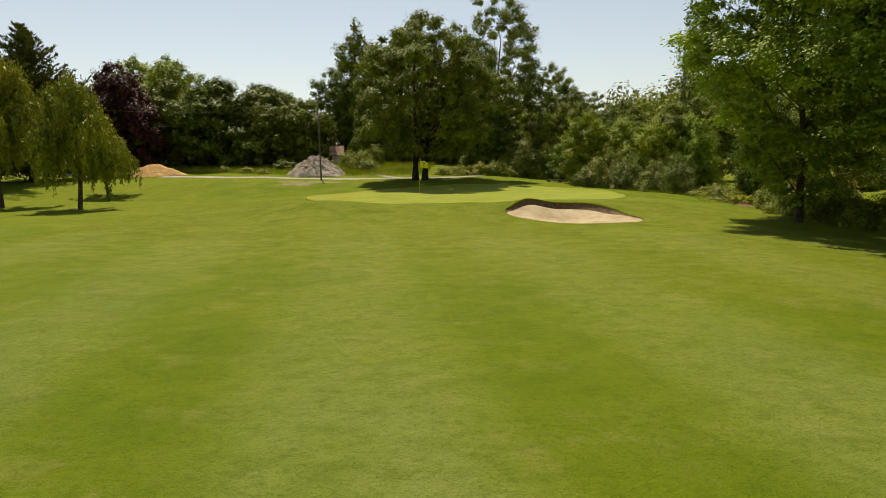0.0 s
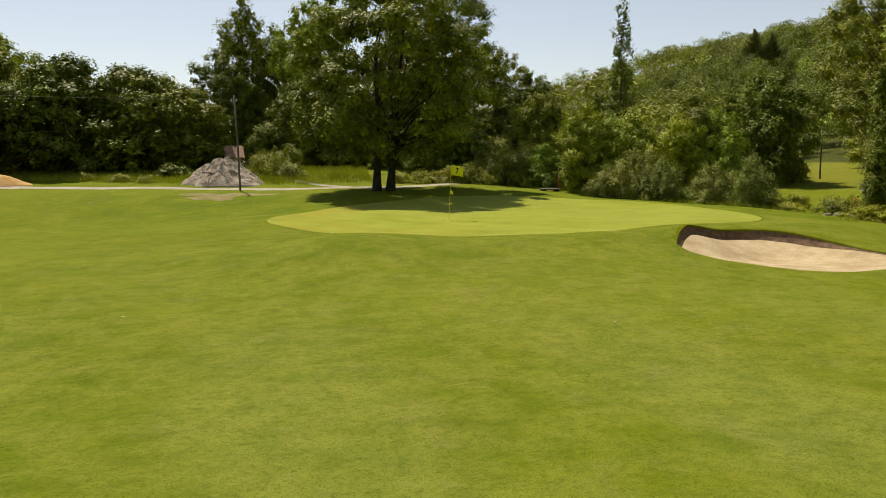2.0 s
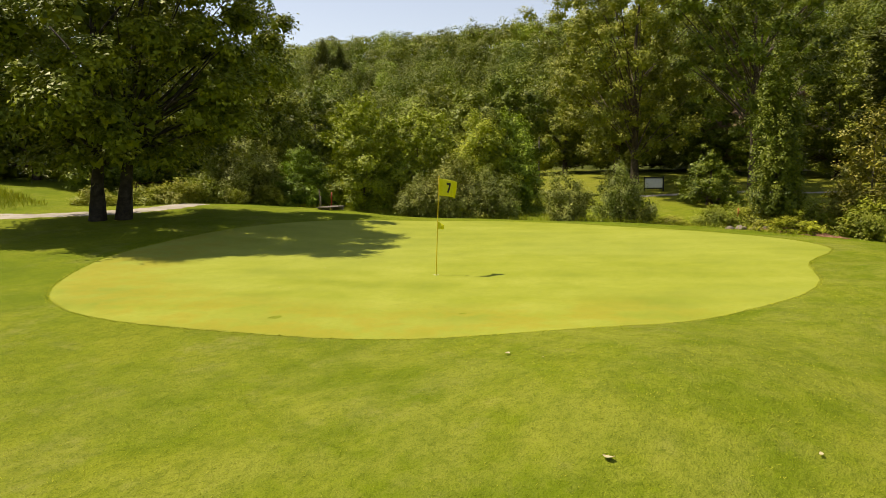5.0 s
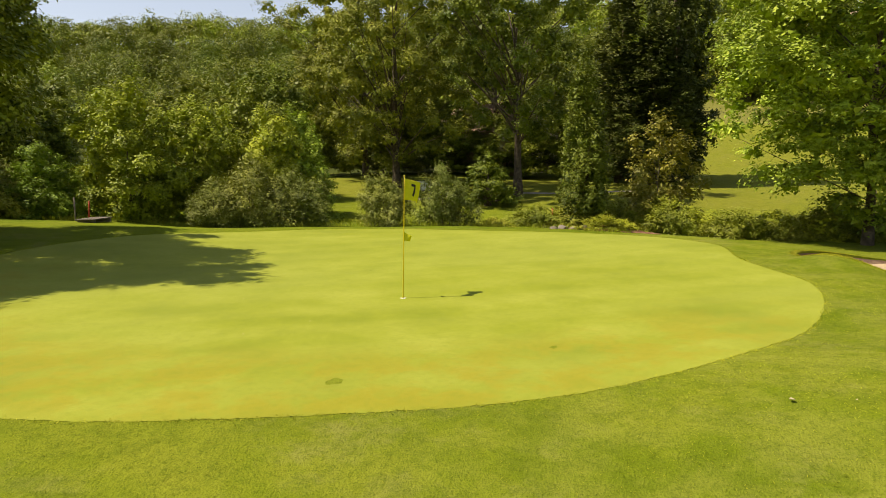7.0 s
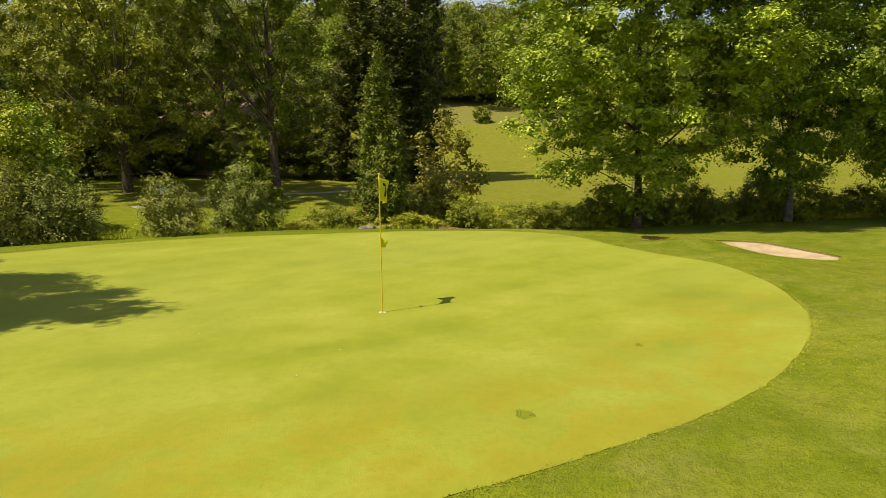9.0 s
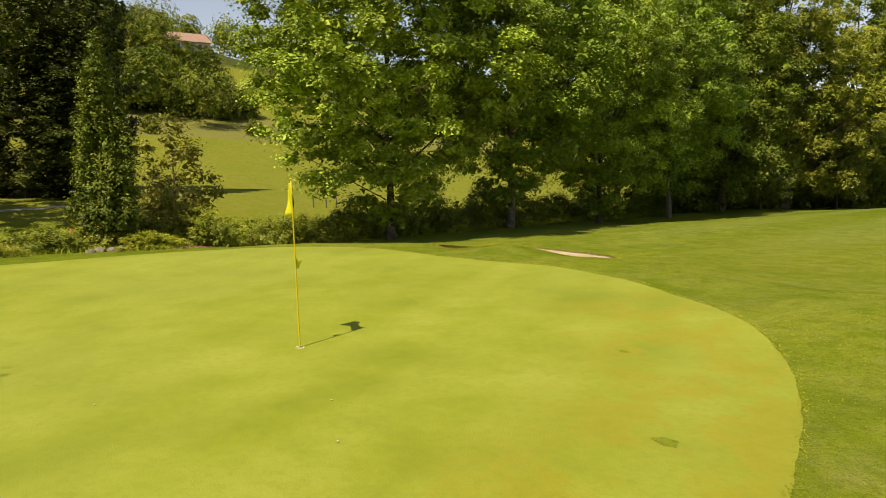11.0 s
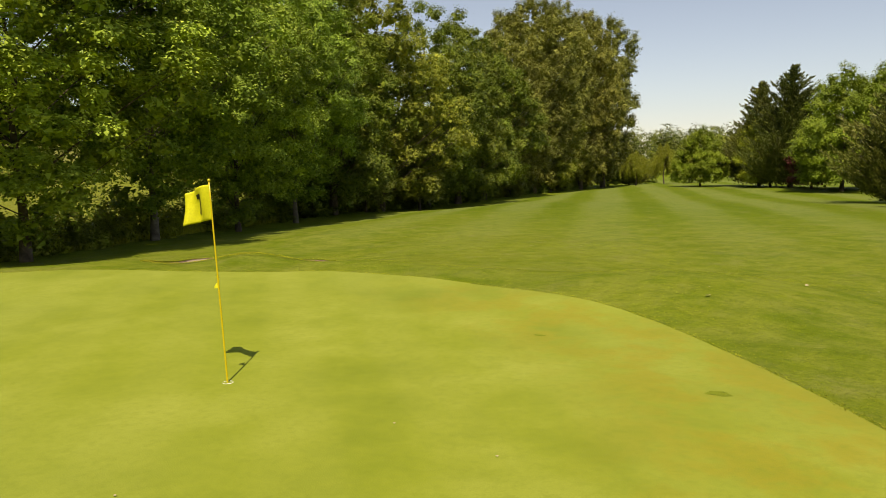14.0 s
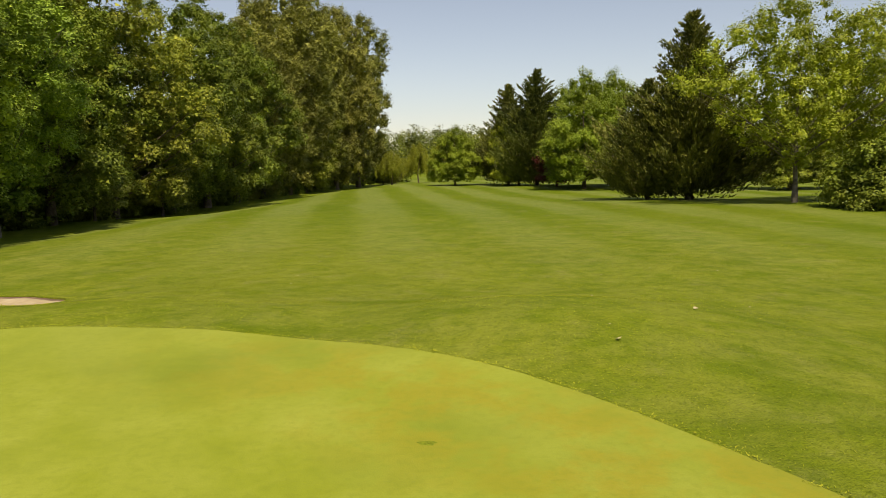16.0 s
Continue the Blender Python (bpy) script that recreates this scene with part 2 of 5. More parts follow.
def foliage(name, dark, mid, light, through_light=0.25, rough=0.48):
    """Leaves: each one its own shade, thin enough to let some light through."""
    dark, mid, light = (tuple(1.84 * q * (0.8 * c + 0.2 * k) for c, k, q in zip(some, mid, (1.18, 1.0, 0.65))) for some in (dark, mid, light))
    m, t, b = material(name, rough, 0.13)
    leaf = t.nodes.new("ShaderNodeNewGeometry").outputs["Random Per Island"]
    tree_own = t.nodes.new("ShaderNodeObjectInfo").outputs["Random"]
    colour = ramp_stops(t, leaf, (0.0, dark), (0.55, mid), (1.0, light))
    colour = blend(t, span(t, noise_of(t, place_of(t), 0.7, 3.0), 0.35, 0.7, 0.0, 0.45), colour, light)
    hue = t.nodes.new("ShaderNodeHueSaturation")
    t.links.new(span(t, tree_own, 0, 1, 0.488, 0.512), hue.inputs["Hue"])
    t.links.new(span(t, tree_own, 1, 0, 0.82, 1.15), hue.inputs["Value"])
    stand = span(t, noise_of(t, place_of(t), 0.17, 2.0), 0.36, 0.64, 0.74, 1.22)
    t.links.new(blend(t, 1.0, colour, stand, "MULTIPLY"), hue.inputs["Color"])
    t.links.new(hue.outputs[0], b.inputs["Base Color"])
    thin = t.nodes.new("ShaderNodeBsdfTranslucent")
    warm = blend(t, 0.5, hue.outputs[0], (mid[0] * 1.5, mid[1] * 1.5, mid[2] * 0.6))
    t.links.new(warm, thin.inputs["Color"])
    mix = t.nodes.new("ShaderNodeMixShader")
    mix.inputs[0].default_value = 0.3 * through_light
    t.links.new(b.outputs[0], mix.inputs[1])
    t.links.new(thin.outputs[0], mix.inputs[2])
    t.links.new(mix.outputs[0], t.nodes["Material Output"].inputs[0])
    return m


L_MAPLE = foliage("maple_leaves", (0.044, 0.092, 0.014), (0.100, 0.176, 0.024), (0.198, 0.286, 0.050), 0.26)
L_ASH = foliage("ash_leaves", (0.040, 0.068, 0.012), (0.082, 0.120, 0.018), (0.170, 0.204, 0.036), 0.24)
L_LIME = foliage("lime_tree_leaves", (0.036, 0.060, 0.009), (0.090, 0.126, 0.015), (0.205, 0.240, 0.030), 0.3)
L_HAZEL = foliage("hazel_leaves", (0.056, 0.098, 0.010), (0.116, 0.172, 0.016), (0.212, 0.264, 0.032), 0.3)
L_DARK = foliage("dark_leaves", (0.030, 0.056, 0.010), (0.078, 0.118, 0.015), (0.158, 0.198, 0.034), 0.22)
L_BRIGHT = foliage("bright_leaves", (0.062, 0.108, 0.010), (0.112, 0.168, 0.016), (0.182, 0.232, 0.034), 0.32)
L_SILVER = foliage("silver_leaves", (0.056, 0.082, 0.018), (0.104, 0.142, 0.036), (0.190, 0.235, 0.080), 0.25)
L_BROWN = foliage("seeding_poplar_leaves", (0.056, 0.074, 0.018), (0.104, 0.124, 0.030), (0.188, 0.206, 0.060), 0.25)
L_BRAMBLE = foliage("bramble_leaves", (0.062, 0.100, 0.012), (0.124, 0.174, 0.018), (0.220, 0.272, 0.038), 0.25)
L_PURPLE = foliage("purple_leaves", (0.022, 0.008, 0.010), (0.045, 0.016, 0.020), (0.085, 0.035, 0.038), 0.25)
L_NEEDLE = foliage("cypress_needles", (0.022, 0.036, 0.010), (0.044, 0.062, 0.014), (0.095, 0.112, 0.030), 0.12)
L_WILLOW = foliage("weeping_leaves", (0.060, 0.084, 0.010), (0.108, 0.138, 0.016), (0.180, 0.205, 0.034), 0.36)
L_DRYING = foliage("half_dry_leaves", (0.085, 0.100, 0.022), (0.130, 0.145, 0.030), (0.200, 0.190, 0.060), 0.3)
L_WEED = foliage("weeds", (0.080, 0.120, 0.014), (0.130, 0.175, 0.022), (0.210, 0.240, 0.060), 0.4)
L_BLADE = foliage("grass_blades", (0.100, 0.150, 0.012), (0.150, 0.195, 0.018), (0.220, 0.240, 0.040), 0.4)
L_TURF_BLADE = foliage("turf_blades", (0.115, 0.155, 0.010), (0.150, 0.190, 0.014), (0.205, 0.225, 0.035), 0.4, 0.8)
L_IVY = foliage("ivy_leaves", (0.014, 0.026, 0.007), (0.034, 0.052, 0.011), (0.080, 0.105, 0.024), 0.12)
L_HILL = foliage("hill_wood_leaves", (0.038, 0.060, 0.010), (0.078, 0.106, 0.013), (0.148, 0.176, 0.024), 0.2)


# ---- lie of the land ----
def sstep(a, b, v):
    u = np.clip((v - a) / (b - a), 0.0, 1.0)
    return u * u * (3 - 2 * u)


def bump(x, y, cx, cy, r):
    return np.exp(-((x - cx) ** 2 + (y - cy) ** 2) / (r * r))


def creek_x(y):
    """Centre line of the little creek east of the green."""
    return 19.8 + 4.2 * (1 - sstep(14, 34, y)) - 8.5 * sstep(46, 76, y)


BUNKER_AT = (6.2, 34.9)


def green_edge(a):
    """Radius of the putting green in units of its ellipse, by angle."""
    d = lambda c, w: np.exp(-((((a - math.radians(c)) + math.pi) % (2 * math.pi) - math.pi) / math.radians(w)) ** 2)
    return (0.970 + 0.048 * d(-48, 24) - 0.07 * d(-2, 20) + 0.03 * d(60, 30) + 0.024 * d(-112, 24) + 0.012 * d(-72, 22)
            + 0.025 * d(-44, 14) - 0.092 * d(-68, 14) - 0.014 * d(-152, 14) + 0.026 * d(179, 15))


def bunker_edge(a):
    """Radius of the bunker in metres, by angle."""
    d = lambda c, w: np.exp(-((((a - math.radians(c)) + math.pi) % (2 * math.pi) - math.pi) / math.radians(w)) ** 2)
    return 2.45 + 1.15 * d(-34, 24) + 0.30 * d(-85, 30) + 0.30 * d(190, 32) + 0.12 * d(70, 18) - 0.12 * d(105, 14)


def green_reach(x, y):
    u, v = (x - GREEN_AT[0]) / GREEN_RX, (y - GREEN_AT[1]) / GREEN_RY
    return np.hypot(u, v) / green_edge(np.arctan2(v, u))


def bunker_reach(x, y):
    u, v = x - BUNKER_AT[0], y - BUNKER_AT[1]
    return np.hypot(u, v) / bunker_edge(np.arctan2(v, u))


def land(x, y):
    """Height of the ground without the bunker's pit."""
    x, y = np.asarray(x, float), np.asarray(y, float)
    z = -0.02 + 0.42 / (1 + (green_reach(x, y) / 1.32) ** 9)
    z = z + 0.30 * bump(x, y, -4.6, 36.6, 2.3) + 0.16 * bump(x, y, -7.3, 35.6, 2.2) + 0.12 * bump(x, y, 10.5, 39.5, 2.5) + 0.07 * bump(x, y, 5.2, 37.9, 1.9) + 0.12 * bump(x, y, 8.2, 37.2, 1.7) - 0.18 * bump(x, y, 6.4, 31.2, 3.2) + 0.31 * bump(x, y, 4.7, 36.5, 1.05) + 0.15 * bump(x, y, -6.0, 38.0, 2.4) - 0.06 * bump(x, y, -4.8, 41.8, 3.2) - 0.10 * bump(x, y, -2.2, 38.8, 2.6)
    z = z + 0.13 * bump(x, y, -0.6, 36.4, 1.25) + 0.13 * bump(x, y, 2.0, 36.3, 1.25)
    west = 1 - sstep(1, 14, x)
    z = z + (0.35 + 0.75 * west) * sstep(50, 63, y) + (0.2 + 0.9 * west) * sstep(61, 82, y)
    z = z - 0.44 * sstep(7, 19, x) * (1 - sstep(35, 48, y)) - 0.38 * sstep(8, 20, x) * (1 - sstep(12, 30, y))
    z = z - 0.45 * sstep(8, -12, y) - 0.7 * sstep(-20, -95, y) + 6 * sstep(-170, -330, y)
    z = z - 0.9 * np.exp(-((x - creek_x(y)) / 1.2) ** 2) * sstep(2, 16, y)
    z = z + 1.0 * sstep(22, 38, x) * sstep(0, 40, y) + 50 * sstep(34, 260, x) * sstep(-140, 20, y) * (1 - 0.06 * sstep(130, 270, y)) + 16 * sstep(120, 420, y) * sstep(-40, 140, x) + 4 * sstep(110, 230, y) * sstep(0, 60, x) - 8 * sstep(155, 240, x)
    z = z + 0.05 * np.sin(x * 0.31 + 1.3) * np.sin(y * 0.23) + 0.03 * np.sin(x * 0.83) * np.sin(y * 0.71 + 2)
    return z


# ---- building helpers ----
def link_mesh(name, verts, faces, mat, parent=None, label=""):
    me = bpy.data.meshes.new(name)
    me.from_pydata([tuple(map(float, v)) for v in verts], [], faces)
    me.update()
    me.materials.append(mat)
    ob = new(name, me)
    if parent:
        ob.parent = parent
    if label:
        ob["label"] = label
    return ob


def quads(name, corners, mat, parent=None, label=""):
    """One mesh of many loose leaves of three or four corners; corners has the shape (n, 4, 3) or (n, 3, 3)."""
    n, k = corners.shape[:2]
    me = bpy.data.meshes.new(name)
    me.vertices.add(k * n)
    me.vertices.foreach_set("co", np.ascontiguousarray(corners, np.float32).ravel())
    me.loops.add(k * n)
    me.loops.foreach_set("vertex_index", np.arange(k * n, dtype=np.int32))
    me.polygons.add(n)
    me.polygons.foreach_set("loop_start", np.arange(0, k * n, k, dtype=np.int32))
    me.update(calc_edges=True)
    me.materials.append(mat)
    ob = new(name, me)
    if parent:
        ob.parent = parent
    if label:
        ob["label"] = label
    return ob


def part(name, bm, mat, parent, label="", smooth=False):
    me = bpy.data.meshes.new(name)
    bm.to_mesh(me)
    bm.free()
    me.materials.append(mat)
    for p in me.polygons:
        p.use_smooth = smooth
    ob = new(name, me)
    if parent:
        ob.parent = parent
    if label:
        ob["label"] = label
    return ob


def box_bm(x0, y0, z0, x1, y1, z1, edge=0.01):
    bm = bmesh.new()
    bmesh.ops.create_cube(bm, size=1.0, matrix=Matrix.Translation(((x0 + x1) / 2, (y0 + y1) / 2, (z0 + z1) / 2)) @ Matrix.Diagonal((x1 - x0, y1 - y0, z1 - z0, 1)))
    if edge:
        bmesh.ops.bevel(bm, geom=bm.edges[:], offset=edge, segments=2, affect="EDGES", profile=0.6)
    return bm


def tube(path, radii, sides=7, start=0):
    """Vertices and faces of a tapered tube along a path."""
    path = np.asarray(path, float)
    along = np.gradient(path, axis=0)
    along /= np.linalg.norm(along, axis=1)[:, None] + 1e-9
    side = np.cross(along, (0.31, 0.87, 0.13))
    side /= np.linalg.norm(side, axis=1)[:, None] + 1e-9
    other = np.cross(along, side)
    a = np.linspace(0, 2 * math.pi, sides, endpoint=False)
    ring = np.cos(a)[None, :, None] * side[:, None] + np.sin(a)[None, :, None] * other[:, None]
    verts = (path[:, None] + ring * np.asarray(radii, float)[:, None, None]).reshape(-1, 3)
    faces = []
    for k in range(len(path) - 1):
        for j in range(sides):
            i, n = start + k * sides + j, start + k * sides + (j + 1) % sides
            faces.append((i, n, n + sides, i + sides))
    faces.append(tuple(start + (len(path) - 1) * sides + j for j in range(sides)))
    return verts, faces


def tubes(name, runs, mat, parent=None, label="", sides=7):
    verts, faces = [], []
    for path, radii in runs:
        v, f = tube(path, radii, sides, len(verts))
        if verts:
            stem = int(np.argmin(((np.array(verts[:first]) - v[0]) ** 2).sum(1)))
            f.append((len(verts), len(verts) + 1, stem))
        else:
            first = len(v)
        verts.extend(v)
        faces.extend(f)
    ob = link_mesh(name, verts, faces, mat, parent, label)
    for p in ob.data.polygons:
        p.use_smooth = True
    return ob


def unit(v):
    return v / (np.linalg.norm(v, axis=-1, keepdims=True) + 1e-9)


def leaf_corners(rng, at, outward, length, width, up=0.45, wild=0.8, droop=0.0):
    """Four corners each for leaves that lie roughly across the way outward."""
    n = len(at)
    normal = unit(outward * 0.9 + np.array((0, 0, up)) + rng.normal(0, wild, (n, 3)) * 0.6)
    along = unit(np.cross(normal, rng.normal(0, 1, (n, 3))) + np.array((0, 0, -droop)))
    across = unit(np.cross(normal, along))
    l = (length * rng.uniform(0.6, 1.25, n))[:, None] / 2
    w = (width * rng.uniform(0.6, 1.25, n))[:, None] / 2
    fold = normal * w * 0.35
    mid = at + along * l * 0.15
    return np.stack([at - along * l, mid + across * w + fold, at + along * l, mid - across * w + fold], 1)


def on_ground(x, y):
    return float(land(x, y))


def spread_crown(rng, profile, height, base, radius, clumps, clump_r, lobes=0.22):
    """Bough centres, most of them near the outside of a crown whose half-width follows the profile."""
    us, rs = np.array(profile, float).T
    waves = rng.uniform(0, 2 * math.pi, 6)
    out, held = [], []
    while len(out) < clumps:
        u = rng.uniform()
        r = np.interp(u, us, rs)
        if rng.uniform() > r:
            continue
        a = rng.uniform(0, 2 * math.pi)
        swell = 1 + lobes * (math.sin(2 * a + waves[0] + 3 * u) * 0.6 + math.sin(3 * a + waves[1] - 5 * u) * 0.5 + math.sin(5 * a + waves[2] + 9 * u) * 0.35)
        q = 0.2 + 0.8 * rng.uniform() ** 0.45
        rr = max(0.05, radius * r * swell - clump_r * 0.55) * q
        spot = np.array((rr * math.cos(a), rr * math.sin(a), base + (height - base) * u))
        held.append(spot)
        if len(held) == 6:
            gaps = [min((((p - o) ** 2).sum() for o in out), default=1.0) for p in held]
            out.append(held[int(np.argmax(gaps))])
            held = []
    return np.array(out)


def crown_leaves(rng, centres, clump_r, leaves_n, length, width, flat=0.75, droop=0.0, per=14):
    """Leaves along twigs that fan out and up from each bough, and dim coarse ones deep inside it."""
    k, twigs = len(centres), max(4, leaves_n // per)
    sizes = clump_r * rng.uniform(0.55, 1.4, k)
    pick = rng.choice(k, twigs, p=sizes ** 2 / (sizes ** 2).sum())
    axis = np.array((*centres[:, :2].mean(0), 0.0))
    away = unit((centres - axis) * np.array((1, 1, 0.25)))
    way = unit(rng.normal(0, 1, (twigs, 3)) + np.array((0, 0, 0.5)) + 0.55 * away[pick])
    reach = (sizes[pick] * rng.uniform(0.7, 1.12, twigs))[:, None]
    stretch = np.array((1, 1, flat))
    of = np.sort(rng.integers(0, twigs, leaves_n))
    s = rng.uniform(0.35, 1.0, leaves_n)[:, None]
    at = centres[pick][of] + way[of] * reach[of] * s * stretch + rng.normal(0, 1, (leaves_n, 3)) * (0.05 + 0.085 * clump_r)
    at[:, 2] -= droop * sizes[pick][of] * (s[:, 0] ** 2) * 1.1
    outer = leaf_corners(rng, at, way[of], length, width, up=0.75, droop=0.5 * droop, wild=0.55)
    inner_n = max(60, leaves_n // 6)
    ci = rng.choice(k, inner_n, p=sizes ** 2 / (sizes ** 2).sum())
    deep = centres[ci] - away[ci] * (0.2 * sizes[ci])[:, None] + rng.normal(0, 0.26, (inner_n, 3)) * sizes[ci][:, None] * stretch
    coarse = min(2.1 * length, 0.5 * clump_r)
    inner = leaf_corners(rng, deep, unit(rng.normal(0, 1, (inner_n, 3))), coarse, coarse * 0.8, wild=0.9)
    return np.concatenate([outer, inner])


HIGH_BROAD = [(0, 0.28), (0.08, 0.44), (0.18, 0.65), (0.3, 0.84), (0.5, 1.0), (0.75, 0.9), (0.92, 0.58), (1, 0.2)]
BROAD = [(0, 0.45), (0.12, 0.8), (0.35, 1.0), (0.65, 0.86), (0.87, 0.5), (1, 0.12)]
LOW_BROAD = [(0, 0.62), (0.07, 0.85), (0.25, 1.0), (0.5, 0.92), (0.75, 0.7), (0.92, 0.4), (1, 0.12)]
TALL = [(0, 0.5), (0.15, 0.85), (0.4, 1.0), (0.68, 0.94), (0.86, 0.72), (0.96, 0.45), (1, 0.2)]
COLUMN = [(0, 0.75), (0.12, 1.0), (0.4, 0.95), (0.65, 0.75), (0.87, 0.45), (1, 0.1)]
DOME = [(0, 0.9), (0.2, 1.0), (0.5, 0.92), (0.75, 0.7), (0.92, 0.4), (1, 0.12)]
MOUND = [(0, 1.0), (0.3, 0.95), (0.6, 0.78), (0.85, 0.45), (1, 0.12)]


def make_tree(name, seed, height, radius, base, profile, clumps, clump_r, leaves_n, leaf, leaf_mat, bark, trunk_r,
              limbs=10, stems=((0.0, 0.0),), lean=(0.0, 0.0), flat=0.75, droop=0.0, lobes=0.22, reach=0.86):
    rng = np.random.default_rng(seed)
    root = new(name)
    centres = spread_crown(rng, profile, height, base, radius, clumps, clump_r, lobes)
    centres[:, 0] += lean[0] * centres[:, 2]
    centres[:, 1] += lean[1] * centres[:, 2]
    runs = []
    for sx, sy in stems:
        steps = np.linspace(0, 1, 9)
        bend = rng.normal(0, 0.012 * height, (9, 2)) * steps[:, None]
        path = np.stack([sx * (1 + steps * 0.9) + lean[0] * steps * height + bend[:, 0], sy * (1 + steps * 0.9) + lean[1] * steps * height + bend[:, 1],
                         -0.15 + steps * height * reach], 1)
        radii = trunk_r * (1 - 0.9 * steps ** 0.8) * (1 + 0.28 * np.exp(-steps * 26))
        runs.append((path, radii))
    order = np.argsort(-np.hypot(centres[:, 0], centres[:, 1]) + rng.uniform(0, radius * 0.5, clumps))
    for k in order[:limbs]:
        c = centres[k]
        spine, _ = runs[k % len(stems)]
        z0 = max(base * 0.8 + rng.uniform(0, 0.3) * (c[2] - base * 0.8), c[2] - 0.75 * math.hypot(c[0], c[1]) - 0.05 * height)
        z0 = min(z0, spine[-2, 2])
        i = int(np.clip(np.searchsorted(spine[:, 2], z0), 1, 7))
        a = np.array([np.interp(z0, spine[:, 2], spine[:, q]) for q in range(3)])
        mid = a * 0.45 + c * 0.55 + np.array((0, 0, 0.06 * height)) * rng.uniform(-0.4, 1.0)
        s = np.linspace(0, 1, 6)[:, None]
        path = (1 - s) ** 2 * a + 2 * s * (1 - s) * mid + s * s * c
        thick = trunk_r * rng.uniform(0.16, 0.32) * (1 - 0.45 * i / 8)
        runs.append((path, thick * (1 - 0.85 * s[:, 0])))
    if limbs or trunk_r > 0.02:
        tubes("trunk", runs, bark, root, sides=8)
    leafage = crown_leaves(rng, centres, clump_r, leaves_n, leaf, leaf * 0.62, flat, droop=droop)
    if leaf >= 0.145 or leaves_n > 50000:
        leafage = leafage[:, [0, 1, 3]]
        heart = leafage.mean(1, keepdims=True)
        leafage = heart + (leafage - heart) * 1.38
    quads("crown", leafage, leaf_mat, root)
    return root


def make_conifer(name, seed, height, radius, leaf_mat, tiers=52, per=14):
    """Feathery cypress: upturned sprays on boughs that shorten to a pointed leader, a bare foot below."""
    rng = np.random.default_rng(seed)
    root = new(name)
    steps = np.linspace(0, 1, 8)
    runs = [(np.stack([0 * steps, 0 * steps, -0.15 + steps * height * 0.97], 1), 0.26 * (1 - 0.95 * steps))]
    waves = rng.uniform(0, 6.28, 4)
    at, out = [], []
    for k in range(tiers):
        u = (k + rng.uniform(-0.4, 0.4)) / tiers
        z = height * (0.07 + 0.93 * u)
        for j in range(max(4, int(per * (1.15 - 0.7 * u)))):
            a = rng.uniform(0, 2 * math.pi)
            lobe = 1 + 0.20 * math.sin(2 * a + waves[0] + 3 * u) + 0.22 * math.sin(3 * a + waves[1] - 11 * u)
            length = (radius * (1 - u) ** 0.78 * (0.72 + 0.28 * min(1, u * 7)) * lobe + 0.06) * rng.uniform(0.5, 1.12)
            d = np.array((math.cos(a), math.sin(a), 0))
            s = np.linspace(0.10, 1, max(4, int(length * 4.5)))
            line = d * (s * length)[:, None] + np.array((0, 0, z)) + np.array((0, 0, 1)) * (length * (-0.20 * s + 0.50 * s ** 2.4))[:, None]
            if j % 3 == 0 and k % 2 == 0:
                runs.append((np.array([(0, 0, z), line[len(s) // 2], line[-1]]), np.array((0.05, 0.03, 0.01)) * (1.1 - u)))
            count = len(s) * 9
            pick = rng.integers(0, len(s), count)
            wide = 0.05 + 0.17 * length * (1.05 - s[pick])
            at.append(line[pick] + rng.normal(0, 1, (count, 3)) * wide[:, None] * np.array((0.8, 0.8, 0.45)))
            out.append(np.repeat((d * 0.8 + np.array((0, 0, 0.85)))[None], count, 0))
    at, out = np.concatenate(at), np.concatenate(out)
    n = len(at)
    along = unit(out * 0.9 + rng.normal(0, 0.4, (n, 3)))
    across = unit(np.cross(along, rng.normal(0, 1, (n, 3))))
    l, w = rng.uniform(0.14, 0.32, n)[:, None], rng.uniform(0.035, 0.075, n)[:, None]
    corners = np.stack([at - along * l * 0.4 - across * w, at - along * l * 0.4 + across * w, at + along * l], 1)
    tubes("trunk", runs, BARK, root, sides=6)
    quads("crown", corners, leaf_mat, root)
    return root


